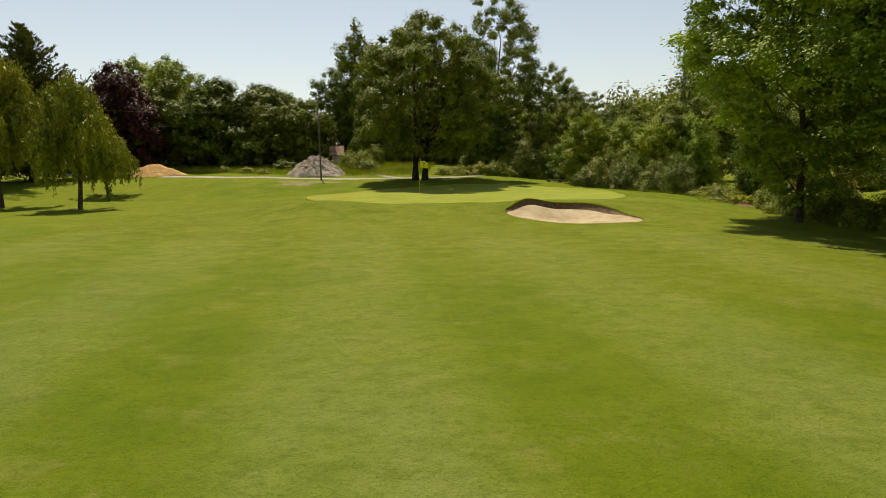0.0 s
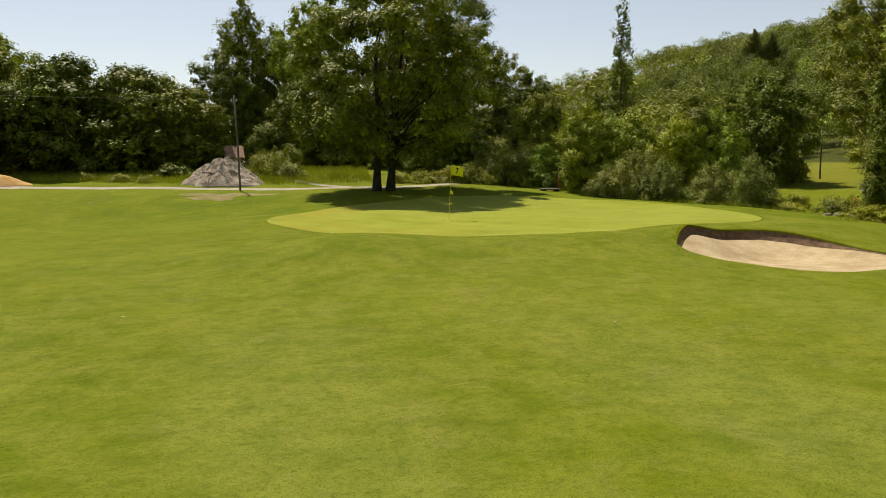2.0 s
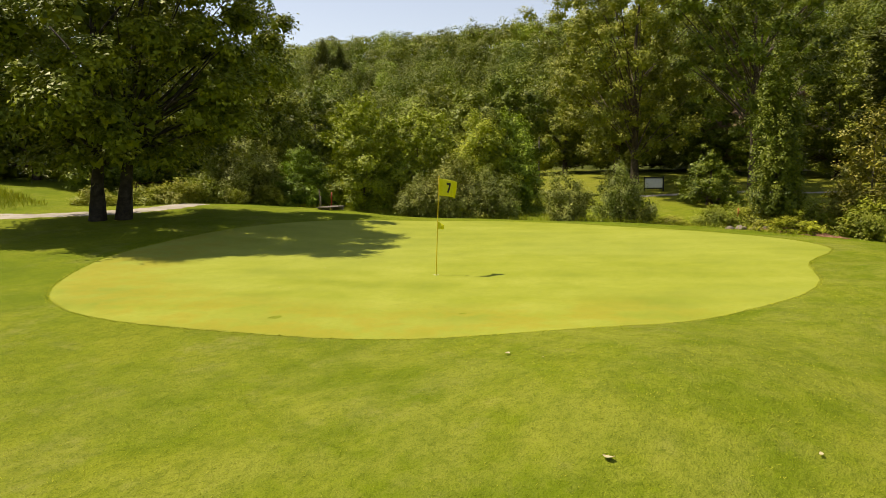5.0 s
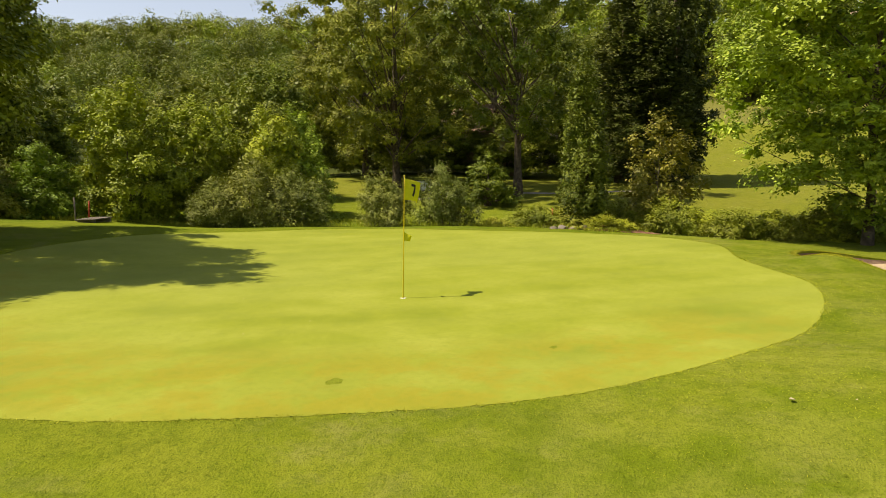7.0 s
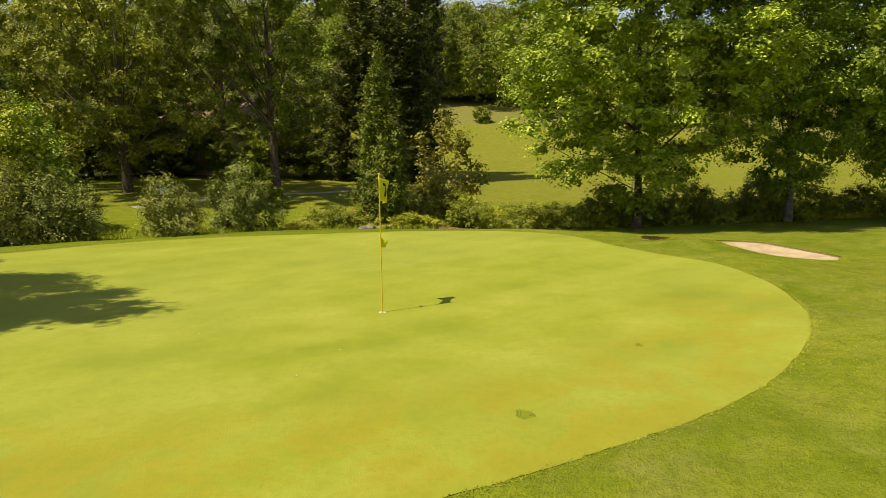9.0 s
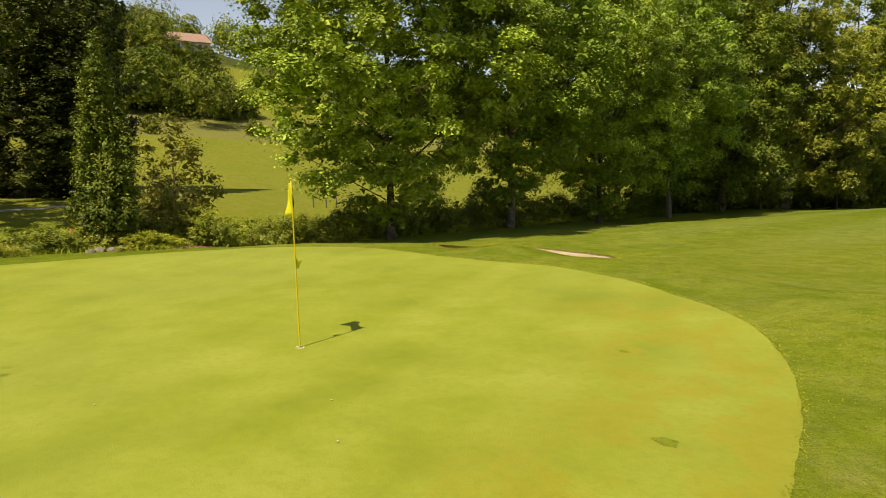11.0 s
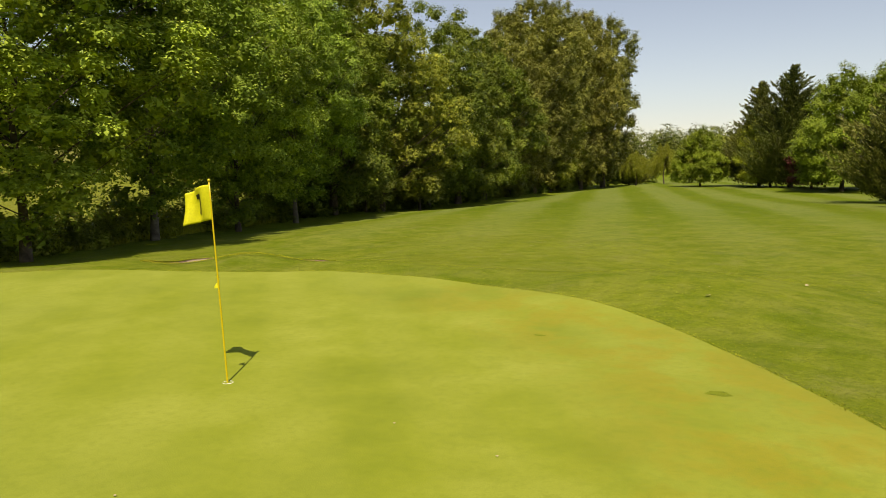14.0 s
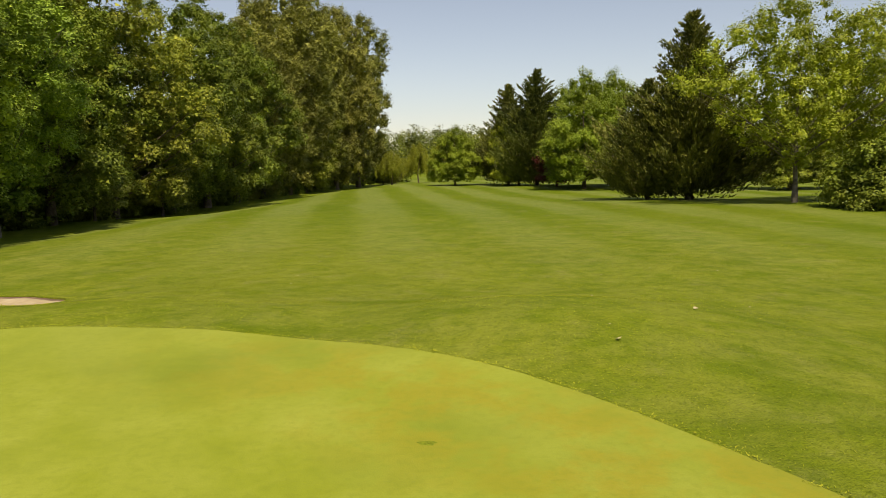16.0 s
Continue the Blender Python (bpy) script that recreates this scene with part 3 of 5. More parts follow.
def make_weeping(name, seed, height, radius, boughs, trunk_r=0.14):
    """Arching boughs, each hung with loose strands of small leaves, with gaps between them."""
    rng = np.random.default_rng(seed)
    root = new(name)
    steps = np.linspace(0, 1, 7)
    runs = [(np.stack([0.18 * np.sin(steps * 3), 0.10 * steps, -0.15 + steps * height * 0.86], 1), trunk_r * (1 - 0.85 * steps))]
    at = []
    for k in range(boughs):
        a, q = 2.4 * k + rng.uniform(-0.4, 0.4), 0.15 + 0.85 * rng.uniform() ** 0.7
        r = radius * q * (1 + 0.3 * math.sin(2 * a + seed) + 0.15 * math.sin(5 * a))
        z = height * (0.98 - 0.50 * q ** 1.6) + rng.normal(0, 0.3)
        top, foot = np.array((r * math.cos(a), r * math.sin(a), z)), np.array((0, 0, height * rng.uniform(0.3, 0.75)))
        mid = foot * 0.4 + top * 0.6 + np.array((0, 0, 0.9))
        s = np.linspace(0, 1, 7)[:, None]
        arch = (1 - s) ** 2 * foot + 2 * s * (1 - s) * mid + s * s * top
        runs.append((arch, trunk_r * 0.32 * (1 - 0.9 * s[:, 0])))
        for _ in range(rng.integers(4, 9)):
            u = rng.uniform(0.45, 1.0)
            hang = np.array([np.interp(u, s[:, 0], arch[:, c]) for c in range(3)]) + rng.normal(0, 0.16, 3)
            low = max(0.5, hang[2] - rng.uniform(0.5, 0.42 * height))
            count = int((hang[2] - low) * 46) + 8
            f = rng.uniform(0, 1, count)
            drift = np.array((math.cos(a), math.sin(a), 0)) * rng.uniform(0.1, 0.5)
            at.append(hang + np.array((0, 0, 1)) * ((low - hang[2]) * f)[:, None] + drift * np.sin(f * 2.2)[:, None] + rng.normal(0, 0.12, (count, 3)) * (1.2 - 0.7 * f)[:, None])
    at = np.concatenate(at)
    n = len(at)
    along = unit(rng.normal(0, 0.6, (n, 3)) + np.array((0, 0, -1)))
    across = unit(np.cross(along, rng.normal(0, 1, (n, 3))))
    l, w = rng.uniform(0.09, 0.17, n)[:, None], rng.uniform(0.03, 0.055, n)[:, None]
    tubes("trunk", runs, BARK, root, sides=7)
    quads("crown", np.stack([at - along * l * 0.5 - across * w, at - along * l * 0.3 + across * w, at + along * l * 1.15], 1), L_WILLOW, root)
    return root


def standing(x, y, size=1.0, tall=1.0, turn=0.0, sink=0.0):
    return pose(x, y, on_ground(x, y) - sink, 0, 0, turn) @ Matrix.Diagonal((size, size, size * tall, 1))


def plant(master, rows, label, category, group=""):
    """Puts the master at the first row and copies at the others: x, y, size, height stretch, turn."""
    tagged(master, label, category, group)
    master.matrix_basis = standing(*rows[0])
    for row in rows[1:]:
        c = copy_thing(master, Matrix())
        c.matrix_basis = standing(*row)


def blades(name, rng, x, y, z, height, width, mat, lean=0.35):
    n = len(x)
    foot = np.stack([x, y, z], 1)
    a = rng.uniform(0, 2 * math.pi, n)
    side = np.stack([np.cos(a), np.sin(a), 0 * a], 1) * (width * rng.uniform(0.6, 1.3, n))[:, None]
    h = height * rng.uniform(0.45, 1.25, n)
    tip = foot + np.stack([rng.normal(0, lean, n) * h, rng.normal(0, lean, n) * h, h], 1)
    mid = foot * 0.45 + tip * 0.55 + np.array((0, 0, 0.10)) * h[:, None]
    return quads(name, np.stack([foot, mid + side * 0.5, tip, mid - side * 0.5], 1), mat)


# ---- ground, green, bunker, path ----
def sand_level(x, y):
    """The bunker's floor: level with the turf in front, lower than the lip at the back."""
    r = np.clip(bunker_reach(x, y), 0, 1)
    back = sstep(34.6, 36.6, y)
    return land(x, y) - 0.015 - 0.22 * back * r ** 3 - (0.14 + 0.32 * sstep(33.6, 36.0, y)) * (1 - r ** 2) + 0.015 * np.sin(5 * x + 2 * np.sin(3 * y)) * (1 - r)


def graded(lo, hi, step, fine=None, fine_step=0.12, far=2600.0):
    near = list(np.arange(lo, hi + step / 2, step))
    if fine:
        near = [v for v in near if not fine[0] - 0.1 < v < fine[1] + 0.1] + list(np.arange(fine[0], fine[1], fine_step))
    left, right, s = [lo], [hi], step
    while left[-1] > -far:
        s *= 1.28
        left.append(left[-1] - s)
        right.append(right[-1] + s)
    return np.array(sorted(left[1:] + near + right[1:]))


def build_ground():
    xs, ys = graded(-46, 60, 0.42, (2.2, 10.7)), graded(-30, 92, 0.42, (31.2, 38.6))
    X, Y = np.meshgrid(xs, ys)
    Z = land(X, Y)
    r = bunker_reach(X, Y)
    Z = np.where(r < 0.985, np.minimum(Z, sand_level(X, Y)) - 0.25, Z)
    far = np.hypot(X, Y - 40)
    Z = np.where(far > 500, Z * np.clip(1 - (far - 500) / 900, 0, 1) - 3 * np.clip((far - 500) / 900, 0, 1), Z)
    nx, ny = len(xs), len(ys)
    me = bpy.data.meshes.new("ground")
    me.vertices.add(nx * ny)
    me.vertices.foreach_set("co", np.stack([X, Y, Z], -1).astype(np.float32).ravel())
    i = (np.arange(ny - 1)[:, None] * nx + np.arange(nx - 1)[None]).ravel()
    loops = np.stack([i, i + 1, i + nx + 1, i + nx], 1).astype(np.int32)
    me.loops.add(loops.size)
    me.loops.foreach_set("vertex_index", loops.ravel())
    me.polygons.add(len(loops))
    me.polygons.foreach_set("loop_start", np.arange(0, loops.size, 4, dtype=np.int32))
    me.update(calc_edges=True)
    me.polygons.foreach_set("use_smooth", np.ones(len(loops), bool))
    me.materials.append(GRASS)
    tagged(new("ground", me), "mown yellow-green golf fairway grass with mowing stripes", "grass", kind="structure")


build_ground()


def disc(name, mat, radius_at, rings, around, height, label, category):
    verts, faces = [], []
    for k in range(rings + 1):
        s = k / rings
        for j in range(around):
            a = 2 * math.pi * j / around
            x, y = radius_at(a, s)
            verts.append((x, y, float(height(x, y))))
    for k in range(rings):
        for j in range(around):
            i, n = k * around + j, k * around + (j + 1) % around
            faces.append((i, i + around, n + around, n))
    ob = link_mesh(name, verts, faces, mat)
    for p in ob.data.polygons:
        p.use_smooth = True
    return tagged(ob, label, category, kind="structure")


def green_at(a, s):
    e = float(green_edge(np.array(a))) * max(s, 0.002)
    e *= 1 + s ** 8 * (0.0012 * math.sin(57 * a) * math.sin(23 * a + 1) + 0.0006 * math.sin(131 * a + 2) * math.sin(7 * a) + 0.0004 * math.sin(217 * a))
    return GREEN_AT[0] + GREEN_RX * e * math.cos(a), GREEN_AT[1] + GREEN_RY * e * math.sin(a)


disc("putting_green", GREEN, green_at, 30, 640, lambda x, y: land(x, y) + 0.008 * (1 - green_reach(x, y) ** 60) + 0.003, "closely mown pale yellow-green golf putting green", "putting green")


def bunker_at(a, s):
    e = float(bunker_edge(np.array(a))) * max(s, 0.002) * 1.0
    return BUNKER_AT[0] + e * math.cos(a), BUNKER_AT[1] + e * math.sin(a)


bunker = disc("bunker_sand", SAND, bunker_at, 34, 140, sand_level, "raked pale sand in a golf bunker with a steep back", "sand bunker")


def build_lip():
    rng = np.random.default_rng(5)
    around = 220
    soil_v, turf_v, soil_f, turf_f = [], [], [], []
    bx, by, bz, bh = [], [], [], []
    for j in range(around):
        a = 2 * math.pi * j / around
        rough = 0.006 * math.sin(9 * a) + 0.004 * math.sin(17 * a + 1)
        e = float(bunker_edge(np.array(a)))
        at = lambda s: (BUNKER_AT[0] + e * s * math.cos(a), BUNKER_AT[1] + e * s * math.sin(a))
        foot, top, out = at(0.905 + rough), at(0.975 + rough), at(1.09)
        zt = float(land(*at(1.0))) + 0.012
        zs = min(float(sand_level(*foot)) - 0.02, zt - 0.01)
        soil_v += [(*foot, zs), (*at(0.962 + rough), zs * 0.4 + zt * 0.6), (*top, zt - 0.015)]
        turf_v += [(*at(0.968 + rough), zt - 0.045), (*at(0.970 + rough), zt + 0.004), (*out, float(land(*out)) + 0.004)]
        n = (j + 1) % around
        soil_f += [(3 * j, 3 * n, 3 * n + 1, 3 * j + 1), (3 * j + 1, 3 * n + 1, 3 * n + 2, 3 * j + 2)]
        turf_f += [(3 * j, 3 * n, 3 * n + 1, 3 * j + 1), (3 * j + 1, 3 * n + 1, 3 * n + 2, 3 * j + 2)]
        tall = float(np.clip((zt - zs) / 0.4, 0.15, 1))
        for _ in range(8 + int(30 * tall)):
            s = 0.975 + rough + abs(rng.normal(0, 0.03))
            x, y = at(s)
            bx.append(x + rng.normal(0, 0.02))
            by.append(y + rng.normal(0, 0.02))
            bz.append(float(land(x, y)))
            bh.append(0.02 + 0.045 * tall)
    for p in link_mesh("bunker_wall", soil_v, soil_f, SOIL, bunker).data.polygons:
        p.use_smooth = True
    link_mesh("bunker_lip", turf_v, turf_f, GRASS, bunker)
    ob = blades("lip_grass", rng, np.array(bx), np.array(by), np.array(bz), 0.7 * np.array(bh), 0.012, L_TURF_BLADE, 0.6)
    ob.parent = bunker


build_lip()


def ribbon(name, line, width, mat, label, category, lift=0.02, steps=24):
    line = np.array(line, float)
    s = np.linspace(0, len(line) - 1, steps * (len(line) - 1) + 1)
    k = np.clip(s.astype(int), 0, len(line) - 2)
    u = (s - k)[:, None]
    p0, p1, p2, p3 = line[np.maximum(k - 1, 0)], line[k], line[k + 1], line[np.minimum(k + 2, len(line) - 1)]
    p = 0.5 * (2 * p1 + (p2 - p0) * u + (2 * p0 - 5 * p1 + 4 * p2 - p3) * u ** 2 + (3 * p1 - p0 - 3 * p2 + p3) * u ** 3)
    d = unit(np.gradient(p, axis=0))
    side = np.stack([-d[:, 1], d[:, 0]], 1)
    verts, faces = [], []
    for i in range(len(p)):
        w = width * (1 + 0.10 * math.sin(i * 0.9) + 0.07 * math.sin(i * 2.3))
        for q in (-0.5, -0.25, 0, 0.25, 0.5):
            x, y = p[i] + side[i] * w * q
            verts.append((x, y, float(land(x, y)) + lift * (1 - (2 * q) ** 4 * 0.9)))
    for i in range(len(p) - 1):
        for j in range(4):
            a = 5 * i + j
            faces.append((a, a + 1, a + 6, a + 5))
    ob = link_mesh(name, verts, faces, mat)
    return tagged(ob, label, category, kind="structure")


ribbon("cart_path", [(-95, 84), (-60, 78), (-36, 71), (-23, 67.2), (-11, 63.6), (-6, 62.6), (-2.5, 61.9), (0.2, 61.8), (2.0, 62.9)], 1.5, GRAVEL,
       "pale gravel cart path crossing the grass behind the green", "path")
ribbon("cart_path_branch", [(-4.5, 62.9), (-6.5, 66.0), (-9.0, 70.5), (-12.5, 77), (-15, 84)], 0.7, GRAVEL, "pale gravel side path running up towards the hut", "path")
ribbon("far_path", [(26.5, 57.5), (30.3, 53.8), (31.5, 51), (31.6, 48.5), (33.2, 44)], 0.7, GRAVEL, "narrow gravel track between the trees past the creek", "path")


def worn_patch():
    verts, faces = [], []
    for k in range(5):
        for j in range(40):
            a = 2 * math.pi * j / 40
            r = k / 4 * (1 + 0.3 * math.sin(3 * a) + 0.25 * math.sin(5 * a + 1) + 0.15 * math.sin(9 * a))
            x, y = -11.9 + 2.3 * r * math.cos(a) + 0.5 * r * math.sin(a), 59.7 + 1.5 * r * math.sin(a)
            verts.append((x, y, float(land(x, y)) + 0.012 - 0.02 * (k == 4)))
    for k in range(4):
        for j in range(40):
            i, n = k * 40 + j, k * 40 + (j + 1) % 40
            faces.append((i, i + 40, n + 40, n))
    tagged(link_mesh("bare_ground", verts, faces, WORN), "worn bare earth patch beside the path", "bare earth", kind="structure")


worn_patch()


# ---- flagstick ----
def build_flagstick():
    cx, cy = -1.227, 44.291
    z0 = on_ground(cx, cy) + 0.014
    root = new("flagstick")
    root.location = (cx, cy, z0)
    tagged(root, "yellow golf flagstick with a yellow flag numbered seven, in the hole", "golf flag")
    lean = np.array((0.061, -0.008))
    steps = np.linspace(0, 1, 12)
    spine = np.stack([lean[0] * 2.13 * steps, lean[1] * 2.13 * steps, -0.1 + 2.24 * steps], 1)
    tubes("pole", [(spine, np.full(12, 0.0105) * (1 - 0.25 * steps))], YELLOW_POLE, root, sides=12)
    bm = bmesh.new()
    bmesh.ops.create_uvsphere(bm, u_segments=12, v_segments=8, radius=0.017, matrix=Matrix.Translation((lean[0] * 2.13, lean[1] * 2.13, 2.145)))
    part("finial", bm, YELLOW_POLE, root, smooth=True)
    away = np.array((0.97, -0.24))
    cross = np.array((0.24, 0.97))

    def cloth(u, v):
        """A point of the flag: u along it from the pole, v down from its top edge."""
        z = 2.10 - v * 0.37 - 0.10 * u ** 1.5 * (1 - 0.2 * v)
        wave = 0.055 * u ** 0.7 * math.sin(6.2 * u + 1.6 * v) + 0.02 * u * math.sin(13 * u - 4 * v)
        h = (lean * z) + away * (0.46 * u) + cross * wave
        return np.array((h[0], h[1], z))

    nu, nv = 26, 16
    verts = [cloth(i / nu, j / nv) for i in range(nu + 1) for j in range(nv + 1)]
    faces = [(i * (nv + 1) + j, i * (nv + 1) + j + 1, (i + 1) * (nv + 1) + j + 1, (i + 1) * (nv + 1) + j) for i in range(nu) for j in range(nv)]
    flag = link_mesh("flag", verts, faces, YELLOW, root, "waving yellow cloth flag with a black seven")
    for p in flag.data.polygons:
        p.use_smooth = True
    mod = flag.modifiers.new("thickness", "SOLIDIFY")
    mod.thickness, mod.offset = 0.003, 0.0
    curve = bpy.data.curves.new("numeral", "FONT")
    curve.body, curve.size, curve.align_x, curve.align_y, curve.resolution_u = "7", 1.0, "CENTER", "CENTER", 6
    curve.offset = 0.035
    holder = new("numeral", curve)
    bpy.context.view_layer.update()
    shape = bpy.data.meshes.new_from_object(holder.evaluated_get(bpy.context.evaluated_depsgraph_get()))
    bpy.data.objects.remove(holder)
    bm = bmesh.new()
    bm.from_mesh(shape)
    bpy.data.meshes.remove(shape)
    bmesh.ops.triangulate(bm, faces=bm.faces[:])
    bmesh.ops.subdivide_edges(bm, edges=bm.edges[:], cuts=2, use_grid_fill=True)
    flat = [(v.co.x, v.co.y) for v in bm.verts]
    other = bm.copy()
    for some, sign in ((bm, 1), (other, -1)):
        for v, (x, y) in zip(some.verts, flat):
            u, w = 0.52 + sign * -x * 0.40, 0.52 - y * 0.80
            p = cloth(u, w)
            q = cloth(u + 0.01, w) - p
            n = np.cross(q, (0, 0, 1))
            n = n / (np.linalg.norm(n) + 1e-9)
            v.co = p - n * 0.005 * sign
        part("numeral", some, BLACK, flag, "black printed figure seven")

    verts, faces = [], []
    for i in range(9):
        for j in range(7):
            u, v = i / 8, j / 6
            z = 1.16 - v * (0.15 - 0.05 * u) - 0.07 * u
            h = lean * z + np.array((0.62, -0.78)) * 0.012 + np.array((0.75, -0.66)) * (0.13 * u) + np.array((0.66, 0.75)) * 0.03 * math.sin(5 * u + 3 * v) * u
            verts.append((h[0], h[1], z))
    faces = [(i * 7 + j, i * 7 + j + 1, (i + 1) * 7 + j + 1, (i + 1) * 7 + j) for i in range(8) for j in range(6)]
    small = link_mesh("depth_marker", verts, faces, YELLOW, root, "small crumpled yellow pennant halfway up the pole")
    mod = small.modifiers.new("thickness", "SOLIDIFY")
    mod.thickness = 0.004
    cup = bmesh.new()
    for r, z in ((0.052, -0.09), (0.052, -0.008), (0.055, 0.001), (0.057, -0.01)):
        for j in range(28):
            a = 2 * math.pi * j / 28
            cup.verts.new((r * math.cos(a), r * math.sin(a), z))
    cup.verts.ensure_lookup_table()
    for k in range(3):
        for j in range(28):
            n = (j + 1) % 28
            cup.faces.new([cup.verts[k * 28 + j], cup.verts[k * 28 + n], cup.verts[k * 28 + 28 + n], cup.verts[k * 28 + 28 + j]])
    part("hole_cup", cup, WHITE, root, "white rim of the hole", True)


build_flagstick()


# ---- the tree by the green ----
old_tree = make_tree("lime_tree", 11, 12.6, 5.75, 2.2, BROAD, 185, 0.95, 84000, 0.155, L_LIME, SHADED_LIME_BARK, 0.25, 40, ((-0.36, 0.16), (0.40, -0.16)), lean=(0.05, -0.09), droop=0.3, lobes=0.26, flat=0.6)
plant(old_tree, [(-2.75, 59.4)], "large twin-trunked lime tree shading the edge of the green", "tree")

# ---- creek-side trees east and south-east ----
maple_a = make_tree("maple_tree", 21, 12.5, 4.3, 0.95, HIGH_BROAD, 330, 0.68, 98000, 0.115, L_MAPLE, BARK, 0.14, 24, flat=0.6, droop=0.35, lobes=0.3)
maple_b = make_tree("maple_tree", 22, 13.5, 4.8, 1.5, HIGH_BROAD, 340, 0.70, 98000, 0.115, L_MAPLE, PALE_BARK, 0.15, 24, flat=0.6, droop=0.35, lobes=0.3)
plant(maple_a, [(15.75, 34.3, 1.28, 0.86, 0), (18.6, 20.4, 1.06, 0.98, 130)], "green field maple with drooping outer boughs by the creek", "tree", "maples along the creek")
plant(maple_b, [(17.6, 27.0, 1.18, 0.94, 40), (19.8, 13.7, 1.06, 0.98, 210)], "tall green maple with a pale slender trunk by the creek", "tree", "maples along the creek")

ash_a = make_tree("ash_tree", 31, 18.0, 6.2, 1.6, TALL, 230, 0.85, 62000, 0.15, L_ASH, BARK, 0.27, 36, flat=0.7, lobes=0.35)
ash_b = make_tree("ash_tree", 32, 17.0, 5.0, 3.6, TALL, 130, 0.8, 40000, 0.15, L_ASH, BARK, 0.28, 34, flat=0.7, lobes=0.42)
plant(ash_a, [(32.5, 59.8, 1.0, 1.0, 0), (3.4, 76.5, 0.9, 1.02, 80), (13.5, 84, 0.62, 0.8, 200), (8.8, 80, 0.55, 1.1, 110), (40, 66, 1.0, 1.0, 150)],
      "tall ash tree with an airy grey-green crown", "tree", "ash trees past the creek")
plant(ash_b, [(30.0, 50.6, 1.0, 1.0, 20), (46, 57, 1.0, 1.0, 260)], "tall open ash tree with a bare lower trunk", "tree", "ash trees past the creek")

column = make_tree("poplar_tree", 41, 7.4, 1.25, 0.15, COLUMN, 150, 0.40, 26000, 0.11, L_ASH, BARK, 0.10, 14, flat=1.2, lobes=0.25)
plant(column, [(17.5, 44.4, 0.92, 1.08)], "young columnar poplar leafy to the ground", "tree")
tall_poplar = make_tree("poplar_tree", 42, 20, 1.9, 3.0, COLUMN, 130, 0.62, 11000, 0.2, L_DARK, BARK, 0.3, 16, flat=1.4, lobes=0.35)
plant(tall_poplar, [(28.0, 99.5, 0.95, 1.12, 0)], "slender dark poplar standing above the woods", "tree", "tall poplars")
north_poplar = make_tree("poplar_tree", 43, 17.5, 3.5, 2.0, COLUMN, 230, 0.85, 34000, 0.2, L_ASH, BARK, 0.3, 14, flat=1.1, lobes=0.3)
plant(north_poplar, [(-14.4, 96, 1.0, 1.0, 0), (-11.8, 99, 0.85, 1.0, 90)], "dark poplar behind the lime tree", "tree", "tall poplars")

ivy_tree = make_tree("ivy_clad_tree", 44, 19, 2.6, 0.4, COLUMN, 200, 0.7, 34000, 0.16, L_IVY, BARK, 0.35, 14, flat=1.1, lobes=0.3)
plant(ivy_tree, [(42.0, 42.2, 1.15, 1.05, 0), (39.0, 43.6, 1.1, 0.52, 120), (40.5, 45.8, 1.2, 0.6, 220), (46.0, 43.0, 1.0, 1.0, 60)], "tall dark tree clad in ivy beyond the creek", "tree", "ivy-clad trees")

walnut = make_tree("hedgerow_tree", 51, 9.6, 5.0, 0.6, DOME, 190, 0.95, 30000, 0.24, L_DARK, BARK, 0.25, 12, flat=0.7)
plant(walnut, [(-32, 79, 1.0, 0.94, 0), (-26.5, 78.5, 1.05, 0.9, 70), (-21, 79.5, 1.0, 0.86, 140), (-18.8, 81.5, 0.9, 0.86, 200), (-29, 84, 1.1, 0.86, 30),
               (-40, 79, 0.9, 1.0, 260), (-23.5, 85, 1.1, 0.84, 310)],
      "broad dark green hedgerow tree with large glossy leaves", "tree", "hedgerow trees behind the path")
round_tree = make_tree("woodland_tree", 52, 11, 4.2, 0.8, DOME, 150, 0.9, 32000, 0.19, L_DARK, BARK, 0.25, 14, lobes=0.35)
plant(round_tree, [(-16.5, 91, 1.0, 1.05, 0), (-8.5, 86, 0.85, 0.85, 60), (-3, 84, 0.9, 1.0, 120), (9.8, 73, 0.85, 0.95, 10), (3, 71.5, 0.7, 0.8, 200), (20.5, 66.5, 0.75, 0.85, 90),
                   (14.5, 72, 0.78, 0.85, 300), (0.5, 80, 1.0, 1.2, 30), (44, 50.5, 0.8, 0.8, 20), (44.5, 55.5, 0.75, 0.6, 70), (45, 61, 0.8, 0.7, 120), (43, 66, 0.8, 0.8, 170), (41, 72, 0.9, 0.9, 220), (101, 30, 1.2, 0.86, 15), (105, 26, 1.2, 0.9, 95), (106, 32, 1.3, 0.95, 190), (100, 36, 1.2, 0.9, 270), (107.5, 21, 1.0, 0.85, 40), (142, 16.5, 0.55, 0.62, 30), (143, 10.5, 0.6, 0.62, 130)],
      "dense dark green tree at the edge of the wood", "tree", "trees round the green")
pale_tree = make_tree("bright_tree", 53, 13.5, 5.2, 3.5, BROAD, 150, 0.95, 26000, 0.24, L_BRIGHT, BARK, 0.3, 14)
plant(pale_tree, [(-39, 96, 1.0, 1.05, 0), (-45, 99, 1.0, 1.08, 80), (-7, 92, 0.95, 1.3, 40)], "bright green tree catching the sun behind the hedge", "tree")
plum = make_tree("purple_plum_tree", 54, 8.4, 3.9, 0.6, DOME, 170, 0.8, 30000, 0.18, L_PURPLE, BARK, 0.2, 14)
plant(plum, [(-35.0, 75.0, 1.18, 1.12, 0)], "dark purple-leaved plum tree", "tree")

